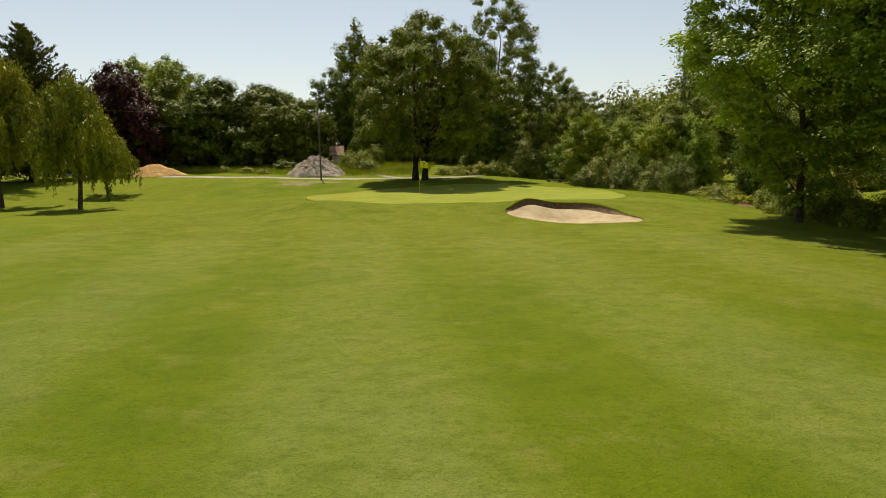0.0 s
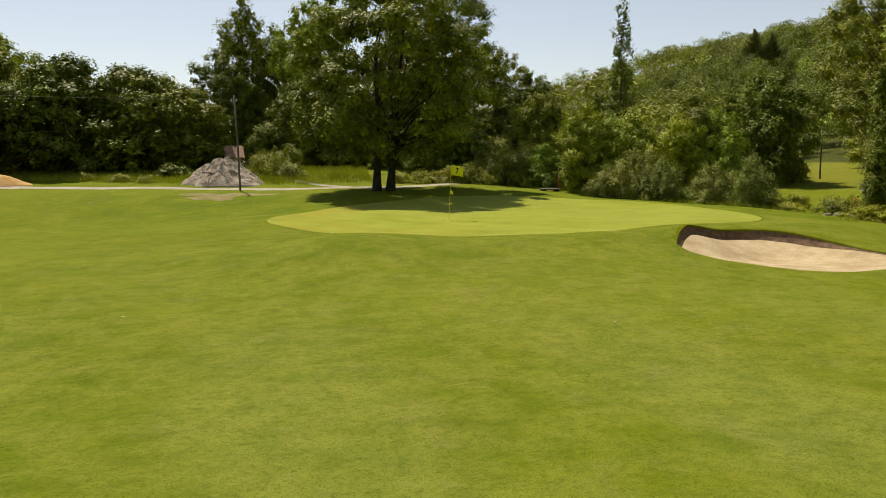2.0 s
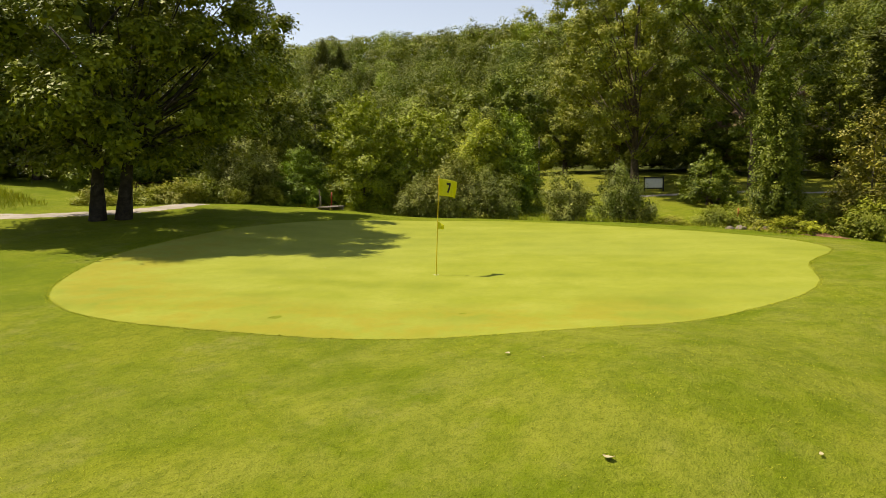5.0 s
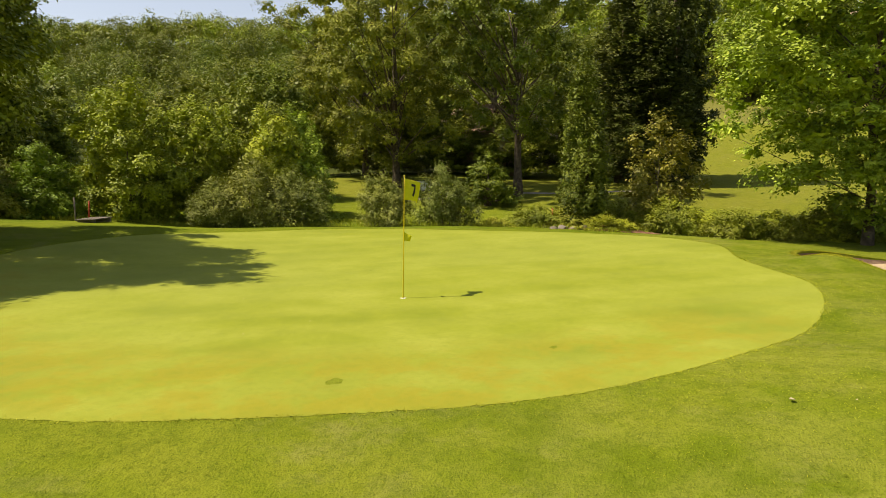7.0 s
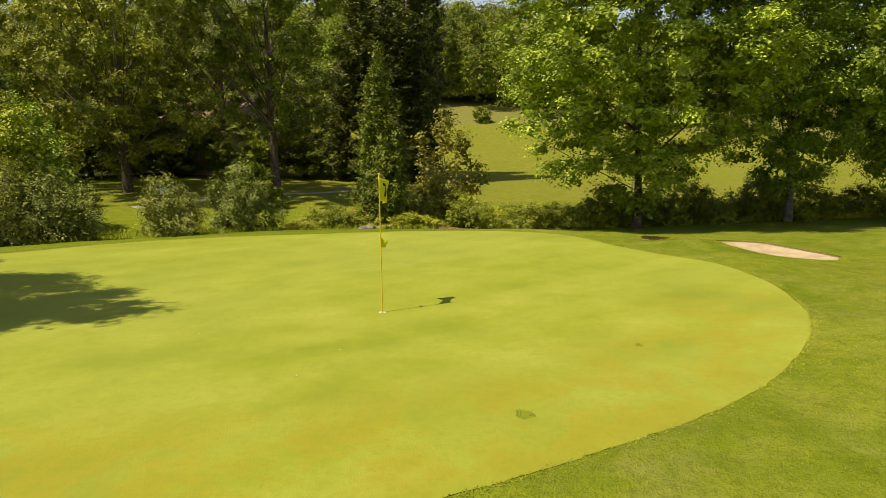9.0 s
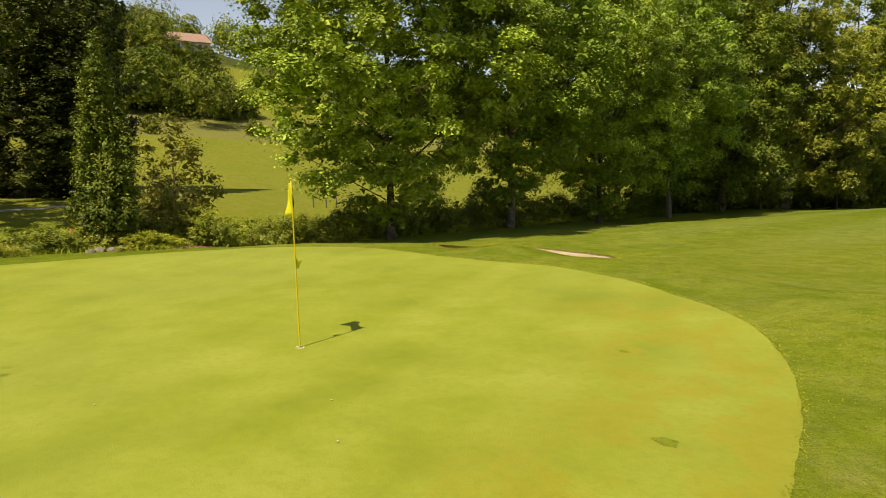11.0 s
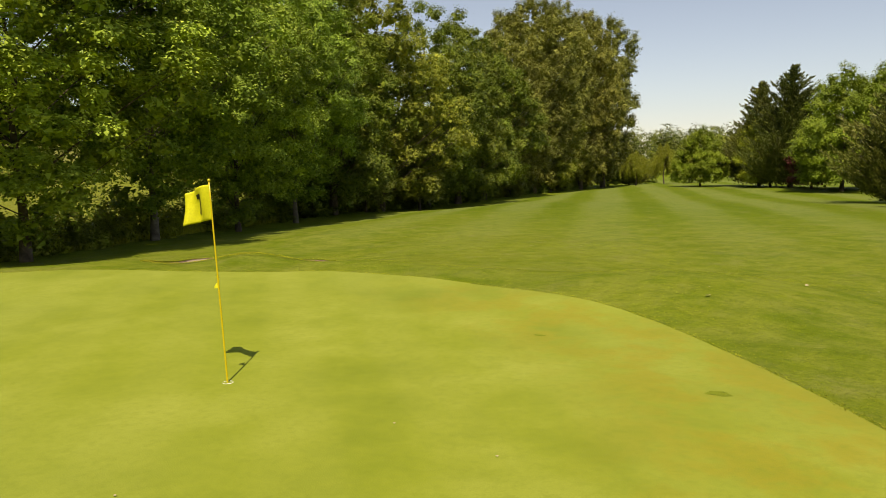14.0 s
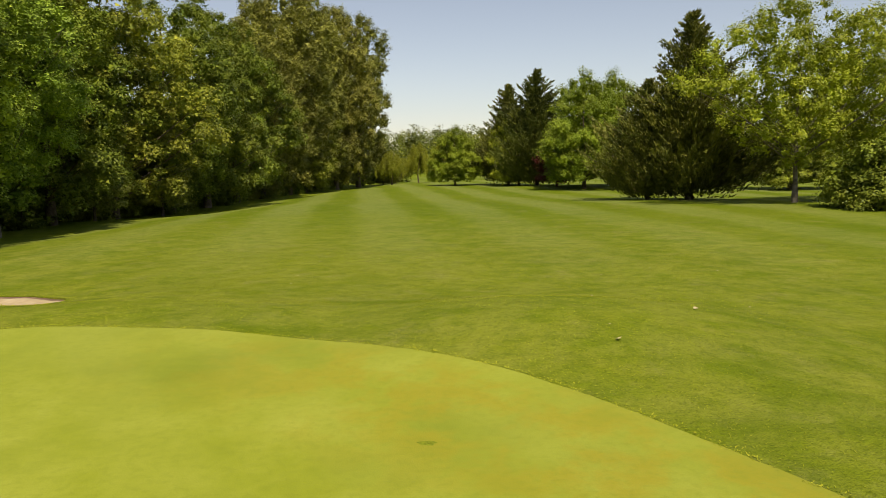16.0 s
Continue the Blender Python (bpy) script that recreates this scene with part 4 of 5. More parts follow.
weeping = make_weeping("weeping_birch", 61, 7.0, 2.3, 44)
plant(weeping, [(-20.4, 42.6, 1.05, 1.05, 0), (-26.9, 45.2, 1.3, 1.05, 150), (-25.2, 54.4, 0.85, 0.85, 240)], "weeping birch with long hanging yellow-green twigs", "tree", "weeping birches on the lawn")

# ---- bushes between the green and the creek ----
hazel = make_tree("hazel_bush", 71, 5.0, 2.3, 0.1, MOUND, 110, 0.55, 15000, 0.13, L_MAPLE, BARK, 0.06, 10, lobes=0.3)
plant(hazel, [(17.6, 58.5, 1.05, 1.05, 250), (8.6, 64.4, 0.7, 0.85, 30), (18.5, 62, 1.05, 1.0, 60), (13.6, 64.8, 1.1, 1.05, 310)],
      "leafy green hazel bush by the creek", "bush", "bushes round the green")
front_hazel = make_tree("hazel_bush", 77, 5.2, 1.9, 0.15, TALL, 90, 0.55, 18000, 0.12, L_HAZEL, BARK, 0.06, 12, lobes=0.45)
plant(front_hazel, [(10.3, 61.6, 1.05, 1.0, 0), (12.9, 60.4, 1.05, 0.95, 100), (15.0, 58.2, 0.95, 1.0, 190)], "bright yellow-green hazel bush at the edge of the green", "bush", "bushes round the green")
hornbeam = make_tree("hornbeam_bush", 78, 6.0, 2.1, 0.2, TALL, 100, 0.6, 18000, 0.13, L_DARK, BARK, 0.08, 12, lobes=0.4)
plant(hornbeam, [(16.6, 60.6, 1.05, 1.05, 0), (9.4, 69.0, 1.0, 1.1, 90), (24.6, 65.0, 1.3, 1.0, 40)], "dark green hornbeam bush with spreading boughs", "bush", "bushes round the green")
sallow = make_tree("sallow_bush", 72, 2.5, 1.5, 0.05, DOME, 64, 0.44, 11000, 0.085, L_SILVER, BARK, 0.04, 8, lobes=0.4, flat=1.25)
plant(sallow, [(11.3, 56.5, 1.05, 0.95, 0), (12.4, 55.2, 0.95, 0.9, 70), (13.9, 51.9, 0.85, 0.92, 150), (14.6, 49.6, 0.78, 1.15, 220), (10.2, 57.4, 0.8, 0.85, 10), (5.5, 65.3, 1.1, 1.0, 300), (7.4, 66.2, 1.0, 1.05, 40)],
      "low grey-green sallow bush at the edge of the green", "bush", "bushes round the green")
bramble = make_tree("bramble_bush", 73, 2.2, 1.9, 0.0, MOUND, 70, 0.45, 9000, 0.11, L_BRAMBLE, BARK, 0.03, 6, lobes=0.35)
plant(bramble, [(18.2, 41.2, 0.9, 0.8, 20), (19.0, 39.0, 0.9, 0.75, 100), (18.3, 37.2, 0.75, 0.75, 160), (17.9, 35.2, 0.8, 0.8, 220), (18.9, 32.6, 0.9, 0.95, 300),
                (19.4, 30.4, 1.0, 1.05, 30), (19.6, 27.2, 1.0, 1.0, 90), (20.6, 24.4, 1.0, 0.9, 150), (21.6, 21.0, 1.0, 0.85, 210), (22.0, 17.6, 1.0, 0.8, 20), (16.1, 43.3, 0.55, 0.5, 10), (22.0, 13.5, 0.9, 0.7, 50)],
      "dark tangled bramble bush on the creek bank", "bush", "brambles on the bank")
meadowsweet = make_tree("nettle_clump", 74, 1.25, 1.25, 0.0, MOUND, 60, 0.30, 4200, 0.10, L_WEED, BARK, 0.015, 0, lobes=0.35, flat=1.1)
plant(meadowsweet, [(0.4, 64.6, 0.9, 0.75, 10), (1.9, 64.3, 1.0, 0.8, 130), (3.3, 64.6, 1.0, 1.05, 260), (4.2, 63.9, 0.7, 0.8, 310), (-1.2, 65.4, 0.8, 0.7, 70), (-10.4, 72.0, 1.2, 1.2, 15), (-8.6, 70.6, 1.0, 0.9, 75), (-9.3, 75.0, 1.3, 1.2, 200), (-20.5, 71.0, 0.7, 0.6, 120), (-18.6, 70.2, 0.6, 0.7, 250), (-23.5, 72.5, 0.8, 0.6, 310), (5.2, 66.8, 1.3, 1.0, 0), (6.6, 65.0, 1.0, 0.9, 60), (16.6, 46.2, 0.9, 0.7, 20), (17.4, 44.9, 1.0, 0.75, 80), (18.3, 46.8, 1.0, 0.8, 130), (17.3, 39.4, 0.7, 0.6, 10), (16.9, 37.2, 0.6, 0.55, 200),
                    (19.6, 44.2, 1.1, 0.85, 240), (20.2, 47.0, 1.0, 0.8, 300), (18.4, 31.0, 0.7, 0.6, 60), (20.4, 24.2, 0.8, 0.6, 100), (22.0, 19.0, 0.8, 0.6, 180), (15.2, 47.6, 0.6, 0.5, 30), (16.9, 50.2, 0.8, 0.7, 140), (17.2, 41.0, 0.9, 0.95, 10), (17.0, 38.4, 0.95, 0.9, 50), (17.3, 36.2, 0.9, 0.95, 110), (17.6, 34.6, 0.9, 0.9, 170), (17.8, 33.0, 0.95, 0.95, 230), (18.3, 29.8, 0.9, 0.95, 290), (19.2, 28.2, 0.95, 0.95, 350), (20.0, 26.0, 0.9, 0.9, 20), (21.0, 22.5, 0.95, 0.95, 70), (18.2, 43.0, 1.0, 1.0, 33)],
      "pale green nettles and weeds along the creek", "weeds", "weeds along the creek")
drying = make_tree("half_dead_bush", 75, 4.3, 1.6, 0.1, MOUND, 75, 0.45, 7000, 0.11, L_DRYING, PALE_BARK, 0.06, 60, lobes=0.4)
plant(drying, [(20.0, 41.6, 1.3, 1.0, 0)], "half-dead bush with brown twigs beside the young poplar", "bush")
stump_bush = make_tree("fallen_tree_bush", 76, 3.0, 1.9, 0.3, MOUND, 70, 0.5, 6500, 0.16, L_DARK, BARK, 0.25, 12, lobes=0.4)
plant(stump_bush, [(26.4, 51.4, 0.9, 1.0, 0)], "dark leafy regrowth on a fallen trunk beyond the creek", "bush")

undergrowth = make_tree("undergrowth_bush", 79, 3.4, 2.6, 0.0, MOUND, 60, 0.75, 7000, 0.2, L_DARK, BARK, 0.05, 4, lobes=0.35)
plant(undergrowth, [(x, 87.5 + 1.8 * math.sin(1.3 * x), 1.0 + 0.15 * math.sin(2.1 * x), 1.0 + 0.25 * math.sin(0.9 * x), 37 * x) for x in range(-48, 26, 4)] + [(-14.4, 76.6, 0.42, 0.75, 20), (-11.7, 77.2, 0.45, 0.55, 120), (6, 79, 1, 0.9, 0), (11, 78, 1, 0.9, 90), (17, 76.5, 1, 1, 160), (-17.4, 73.2, 0.55, 0.6, 70)] + [(25.2 + 0.8 * math.sin(y), y, 1.1, 1.3 + 0.2 * math.sin(1.7 * y), 31 * y) for y in range(11, -72, -5)] + [(22.6 + 0.5 * math.sin(2 * y), y, 0.8, 1.2 + 0.2 * math.sin(1.3 * y), 53 * y) for y in range(8, -72, -5)],
      "dense dark undergrowth filling the edge of the wood", "bush", "undergrowth along the wood")

# ---- the long row of trees down the south-east side ----
row_a = make_tree("row_tree", 81, 17, 5.8, 1.7, LOW_BROAD, 210, 1.0, 64000, 0.165, L_DARK, BARK, 0.3, 14, lobes=0.3, droop=0.3)
plant(row_a, [(21.4, 7.0, 0.95, 1.0, 0), (21.0, -7.5, 1.0, 1.05, 120), (24.5, 3.0, 1.05, 1.05, 60), (21.2, -22, 1.0, 1.0, 300)], "tall dense green tree in the row beside the fairway", "tree", "trees beside the fairway")
row_b = make_tree("row_tree", 82, 18, 5.6, 1.5, LOW_BROAD, 210, 1.0, 64000, 0.165, L_ASH, BARK, 0.3, 14, lobes=0.35, droop=0.2)
plant(row_b, [(21.2, 0.5, 1.0, 1.0, 0), (21.0, -14.5, 1.0, 1.0, 120), (21.4, -48.0, 1.0, 0.7, 60), (28, 10, 1.1, 1.1, 10)], "tall shaded dark green tree in the row beside the fairway", "tree", "trees beside the fairway")
row_c = make_tree("poplar_tree", 83, 26, 5.6, 1.4, TALL, 260, 1.05, 80000, 0.21, L_BROWN, BARK, 0.35, 16, lobes=0.3, flat=1.3)
plant(row_c, [(21.6, -31, 0.9, 0.9, 0), (21.5, -41, 0.95, 1.0, 70), (21.2, -52, 1.0, 1.0, 150), (20.6, -63, 1.0, 1.04, 230), (19.4, -74, 1.1, 0.98, 300)], "very tall olive-brown poplar in the row beside the fairway", "tree", "trees beside the fairway")
grey_willow = make_tree("grey_willow", 84, 7.5, 2.4, 1.0, DOME, 140, 0.55, 20000, 0.12, L_SILVER, BARK, 0.12, 10, lobes=0.35)
plant(grey_willow, [(19.8, -3.5, 0.95, 1.0, 0), (20.4, 4.2, 0.8, 0.95, 130)], "silvery grey willow at the foot of the tree row", "tree", "willows in the row")

# ---- specimen trees on the south-west lawn ----
fir_a = make_conifer("cypress_tree", 91, 12.0, 5.4, L_NEEDLE)
plant(fir_a, [(-16.4, -1.0, 0.98, 1.0, 0), (-8.6, -38.0, 1.1, 1.0, 80), (-5.4, -44.5, 1.05, 0.98, 160), (-13.9, -1.6, 0.68, 0.95, 40)], "dark green feathery cypress with a pointed top", "tree", "cypresses on the lawn")
lawn_tree = make_tree("lawn_tree", 92, 9.4, 4.5, 0.9, DOME, 200, 0.82, 52000, 0.15, L_BRIGHT, BARK, 0.17, 12)
plant(lawn_tree, [(-12.6, -25.8, 1.12, 1.05, 0), (1.2, -43.5, 0.72, 1.05, 70), (-6.6, -41.5, 0.85, 1.1, 130), (-16.5, -33, 1.1, 1.15, 200)], "round bright green tree on the lawn", "tree", "trees on the lawn")
birch = make_tree("lawn_tree", 93, 9.2, 3.9, 1.8, HIGH_BROAD, 230, 0.62, 44000, 0.10, L_BRIGHT, PALE_BARK, 0.13, 22, lobes=0.45)
plant(birch, [(-19.9, 6.8, 1.15, 1.0, 0), (-25.5, 3.0, 1.2, 0.95, 100)], "light green young tree with a slim leaning trunk", "tree", "trees on the lawn")
laurel = make_tree("laurel_bush", 94, 3.0, 2.0, 0.0, DOME, 90, 0.55, 14000, 0.14, L_DARK, BARK, 0.04, 0)
plant(laurel, [(-22.0, 11.2, 1.08, 1.0, 0)], "dense glossy laurel bush on the lawn", "bush")
copper = make_tree("copper_tree", 95, 6.5, 2.4, 0.8, DOME, 80, 0.7, 9000, 0.2, L_PURPLE, BARK, 0.12, 8)
plant(copper, [(-10.4, -32.0, 1.0, 0.95, 0)], "dark copper-leaved tree half hidden between others", "tree")
plant(copy_thing(weeping, Matrix()), [(8.3, -66, 0.9, 1.0, 30), (12.2, -64, 0.85, 0.9, 120), (5.2, -72, 0.9, 1.0, 220)], "distant weeping tree on the far fairway", "tree", "far trees")
plant(copy_thing(round_tree, Matrix()), [(20.5, -84, 0.75, 0.8, 0), (16, -92, 0.7, 0.7, 70), (-30, -20, 0.9, 0.8, 100), (-36, -8, 0.9, 0.8, 30), (-33, 8, 0.6, 0.5, 30)], "distant dark tree beyond the fairway", "tree", "far trees")
plant(copy_thing(fir_a, Matrix()), [(17.4, -88, 0.8, 0.75, 10), (108, 204, 0.9, 1.55, 40), (112, 202, 0.85, 1.4, 70), (-40.5, 60, 1.3, 1.05, 10), (-38, 65, 1.2, 0.95, 90)], "dark conifer standing further off", "tree", "far trees")


# ---- woods on the hill and in the distance ----
def woods(name, seed, spots, leaf, per, mat, label):
    """Rounded crowns: leafy boughs over a dim heart, thickly set with three-cornered leaves."""
    rng = np.random.default_rng(seed)
    loose, kinds = [], []
    mats = (mat, L_BRIGHT, L_DARK) if mat == L_HILL else (mat, L_HILL, L_NEEDLE)
    for x, y, r, h in spots:
        mid = np.array((x, y, on_ground(x, y) + 0.48 * h))
        size = np.array((r, r * rng.uniform(0.85, 1.1), 0.54 * h))
        heads = unit(rng.normal(0, 1, (9, 3)) + np.array((0, 0, 0.5)))
        centres, wide = mid + heads * size * rng.uniform(0.40, 0.62, 9)[:, None], size * rng.uniform(0.34, 0.50, 9)[:, None]
        of = rng.integers(0, 9, per)
        way = unit(rng.normal(0, 1, (per, 3)) + np.array((0, 0, 0.4)) + 0.6 * heads[of])
        p = centres[of] + way * wide[of] * rng.uniform(0.7, 1.06, per)[:, None]
        loose.append(leaf_corners(rng, p, way, leaf, leaf * 0.9, up=0.15, wild=0.3)[:, :3])
        deep = per // 5
        p = mid + unit(rng.normal(0, 1, (deep, 3))) * size * rng.uniform(0.2, 0.55, deep)[:, None]
        loose.append(leaf_corners(rng, p, unit(p - mid), 2.0 * leaf, 1.8 * leaf, wild=0.6)[:, :3])
        kinds.append(np.full(per + deep, rng.choice(len(mats), p=(0.55, 0.2, 0.25))))
    ob = quads(name, np.concatenate(loose), mats[0])
    for m in mats[1:]:
        ob.data.materials.append(m)
    ob.data.polygons.foreach_set("material_index", np.concatenate(kinds).astype(np.int32))
    return tagged(ob, label, "woods", kind="stuff")


def wood_spots(seed, x0, x1, y0, y1, step, r, h, keep):
    rng = np.random.default_rng(seed)
    out = []
    for gx in np.arange(x0, x1, step):
        for gy in np.arange(y0, y1, step):
            x, y = gx + rng.uniform(-0.45, 0.45) * step, gy + rng.uniform(-0.45, 0.45) * step
            if keep(x, y):
                out.append((x, y, r * rng.uniform(0.75, 1.3), h * rng.uniform(0.7, 1.35)))
    return out


def on_hill(x, y):
    fairway = x < 90 and -60 < y < 52 - 0.12 * (x - 40)
    meadow = 100 <= x < 176 and abs(y - (47.4 - 0.262 * (x + 10))) < 10
    near = math.hypot(x - 5, y - 45) < 44 or x < 44
    return not (fairway or meadow or near)


woods("lower_woods", 200, wood_spots(9, 44, 80, 40, 262, 7.2, 3.8, 8.5, on_hill), 0.38, 1400, L_HILL, "leafy trees at the foot of the wooded hill")
woods("hillside_woods", 201, wood_spots(1, 80, 150, -90, 260, 8.8, 4.5, 9.5, on_hill), 0.45, 1300, L_HILL, "dense mixed woodland covering the hillside")
woods("upper_woods", 202, wood_spots(2, 150, 225, -130, 430, 10.5, 6.2, 8.5, on_hill), 0.75, 460, L_HILL, "far woodland along the crest of the hill")
woods("north_woods", 203, wood_spots(3, -20, 66, 104, 240, 9.5, 6.0, 11, lambda x, y: y > 104 and (x < 44 or y > 190)) + wood_spots(12, -10, 150, 236, 440, 12.5, 7.0, 10, lambda x, y: x < 66 or y > 262), 0.8, 330, L_HILL, "woodland behind the green to the north")
woods("west_woods", 204, wood_spots(4, -170, -44, 96, 190, 12, 6.5, 11, lambda x, y: True) + wood_spots(5, -170, -60, -60, 96, 16, 6.5, 11, lambda x, y: True), 0.9, 220, L_HILL, "distant line of trees to the west")
woods("south_woods", 205, wood_spots(6, -60, 110, -330, -165, 13, 7.0, 12, lambda x, y: True) + wood_spots(7, 24, 110, -160, -70, 11, 6.0, 12, lambda x, y: x > 30) + wood_spots(8, -120, -45, -160, -40, 14, 6.5, 11, lambda x, y: True), 0.95, 360, L_NEEDLE,
      "distant woods beyond the end of the fairway")


# scrub dotted over the slope beyond the creek
scrub = make_tree("scrub_bush", 211, 2.4, 1.6, 0.0, DOME, 60, 0.5, 5000, 0.17, L_DARK, BARK, 0.04, 0)
plant(scrub, [(80, 47, 0.9, 0.9, 0), (85.0, 31.4, 0.9, 0.9, 40), (87.4, 17.9, 0.9, 0.9, 90), (97.9, 25.4, 1.7, 1.15, 120), (98.6, 18.7, 1.8, 1.1, 200), (101, 15.0, 1.6, 1.1, 10), (27.5, 66.2, 0.9, 0.9, 50), (29.2, 68.5, 0.8, 0.8, 160)],
      "small dark scrub bush on the grassy slope", "bush", "scrub on the slope")


# ---- posts, huts and heaps behind the path ----
def build_line_pole():
    x, y = -11.2, 62.15
    root = new("utility_pole")
    root.location = (x, y, on_ground(x, y))
    tagged(root, "slim dark wooden utility pole beside the path", "utility pole")
    tubes("mast", [(np.array([(0, 0, -0.2), (-0.02, 0, 2.8), (-0.10, 0, 5.7)]), np.array([0.065, 0.058, 0.048]))], OLD_WOOD, root, sides=10)
    part("bracket", box_bm(-0.30, -0.03, 5.30, 0.08, 0.03, 5.36, 0.006), GREY_STEEL, root)
    for dx in (-0.26, 0.03):
        bm = bmesh.new()
        bmesh.ops.create_cone(bm, cap_ends=True, segments=10, radius1=0.04, radius2=0.025, depth=0.12, matrix=Matrix.Translation((dx, 0, 5.42)))
        part("insulator", bm, WHITE, root)
    s = np.linspace(0, 1, 24)
    a, b = np.array((x - 0.1, y, on_ground(x, y) + 5.4)), np.array((-46.0, 66.0, 8.2))
    line = a + (b - a) * s[:, None] - np.array((0, 0, 1)) * (0.9 * s * (1 - s))[:, None]
    cable = tubes("overhead_cable", [(line, np.full(24, 0.011))], OLD_WOOD, sides=6)
    tagged(cable, "thin grey overhead cable strung from the pole", "cable")
    x2, y2 = -46.0, 66.0
    far = new("utility_pole")
    far.location = (x2, y2, on_ground(x2, y2))
    tagged(far, "wooden utility pole among the trees holding the cable", "utility pole")
    tubes("mast", [(np.array([(0, 0, -0.2), (0, 0, 3.5), (0, 0, 7.0)]), np.array([0.10, 0.085, 0.07]))], OLD_WOOD, far, sides=10)


build_line_pole()


def heap(name, x, y, rx, ry, h, mat, seed, label, category, rough):
    noise.seed_set(seed)
    verts, faces = [], []
    rings, around = 26, 64
    for k in range(rings + 1):
        s = k / rings
        for j in range(around):
            a = 2 * math.pi * j / around
            e = s * (1 + 0.16 * math.sin(2 * a + seed) + 0.10 * math.sin(5 * a + 2 * seed))
            px, py = x + rx * e * math.cos(a), y + ry * e * math.sin(a)
            up = h * max(0.0, 1 - s ** 1.25) * (1 - 0.12 * math.sin(3 * a + seed) * s)
            up += rough * (noise.fractal(Vector((px * 1.6, py * 1.6, seed)), 0.8, 2.1, 5)) * (1 - s ** 4)
            verts.append((px, py, on_ground(px, py) + up - 0.06 * (k == rings)))
    for k in range(rings):
        for j in range(around):
            i, n = k * around + j, k * around + (j + 1) % around
            faces.append((i, i + around, n + around, n))
    ob = link_mesh(name, verts, faces, mat)
    return tagged(ob, label, category)


heap("covered_heap", -36.5, 73.5, 1.5, 1.1, 1.0, WHITE, 5, "low heap under a white cover beside the path", "heap", 0.04)
heap("soil_mound", -12.9, 67.6, 2.6, 2.2, 1.8, RUBBLE, 3, "beige mound of bare soil beside the path", "mound", 0.34)
heap("eroded_bank", 16.1, 43.1, 0.6, 1.6, 0.12, RED_SOIL, 11, "bare reddish earth on the eroded creek bank", "earth bank", 0.16)
heap("sand_heap", -28.9, 69.5, 2.6, 1.9, 1.1, ORANGE_SAND, 7, "orange heap of building sand on the grass", "heap", 0.08)
heap("sand_heap", -31.6, 70.0, 1.6, 1.3, 0.75, ORANGE_SAND, 9, "smaller darker heap of orange sand", "heap", 0.08)


def brush(x, y, z, seed):
    """Dead branches thrown on the soil mound."""
    rng = np.random.default_rng(seed)
    root = new("branch_pile")
    root.location = (x, y, on_ground(x, y) + z)
    tagged(root, "dead grey branches thrown on the soil mound", "branches")
    for k in range(9):
        a, l = rng.uniform(0, 2 * math.pi), rng.uniform(0.7, 1.7)
        s = np.linspace(-0.5, 0.5, 6)[:, None]
        line = s * l * np.array((math.cos(a), math.sin(a), rng.uniform(-0.25, 0.25))) + rng.normal(0, 0.04, (6, 3)) + np.array((rng.uniform(-1.2, 1.2), rng.uniform(-0.9, 0.3), 0.1))
        tubes("branch", [(line, 0.028 * (1.1 - np.linspace(0, 1, 6)))], OLD_WOOD, root, sides=6)


brush(-13.3, 66.6, 0.75, 8)


def house(name, x, y, turn, w, d, eaves, ridge, label, windows=2, wall_mat=None):
    root = new(name)
    root.matrix_basis = pose(x, y, on_ground(x, y), 0, 0, turn)
    tagged(root, label, "house")
    bm = bmesh.new()
    base = [bm.verts.new(v) for v in ((-w / 2, -d / 2, -0.4), (w / 2, -d / 2, -0.4), (w / 2, d / 2, -0.4), (-w / 2, d / 2, -0.4))]
    top = [bm.verts.new(v) for v in ((-w / 2, -d / 2, eaves), (w / 2, -d / 2, eaves), (w / 2, d / 2, eaves), (-w / 2, d / 2, eaves))]
    gab = [bm.verts.new((-w / 2, 0, ridge)), bm.verts.new((w / 2, 0, ridge))]
    for f in ((base[0], base[1], top[1], top[0]), (base[2], base[3], top[3], top[2]), (base[1], base[2], top[2], gab[1], top[1]), (base[3], base[0], top[0], gab[0], top[3])):
        bm.faces.new(f)
    part("wall", bm, wall_mat or RENDER_WALL, root)
    o, th = 0.3, 0.12
    for side in (-1, 1):
        verts, faces = [], []
        cols, rows_n = max(6, int(w / 0.3)), max(4, int(d / 0.7))
        slope = (ridge - eaves) / (d / 2)
        for i in range(cols + 1):
            for j in range(rows_n + 1):
                u, v = i / cols, j / rows_n
                py = side * (d / 2 + o) * v
                verts.append((-w / 2 - o + (w + 2 * o) * u, py, ridge + 0.10 - abs(py) * slope + 0.05 * (i % 2)))
        for i in range(cols):
            for j in range(rows_n):
                a = i * (rows_n + 1) + j
                faces.append((a, a + 1, a + rows_n + 2, a + rows_n + 1))
        roof = link_mesh("roof", verts, faces, TERRACOTTA, root, "weathered terracotta roof tiles")
        roof.modifiers.new("thickness", "SOLIDIFY").thickness = th
    for k in range(windows):
        cx = -w / 2 + w * (k + 0.5) / windows
        for s in (-1, 1):
            yy = s * (d / 2 + 0.01)
            fr = part("window", box_bm(cx - 0.5, yy - 0.05, eaves * 0.35, cx + 0.5, yy + 0.05, eaves * 0.35 + 1.2, 0.01), WHITE, root)
            part("pane", box_bm(cx - 0.43, yy - 0.062, eaves * 0.35 + 0.07, cx + 0.43, yy + 0.062, eaves * 0.35 + 1.13, 0.004), GLASS, fr)
    return root


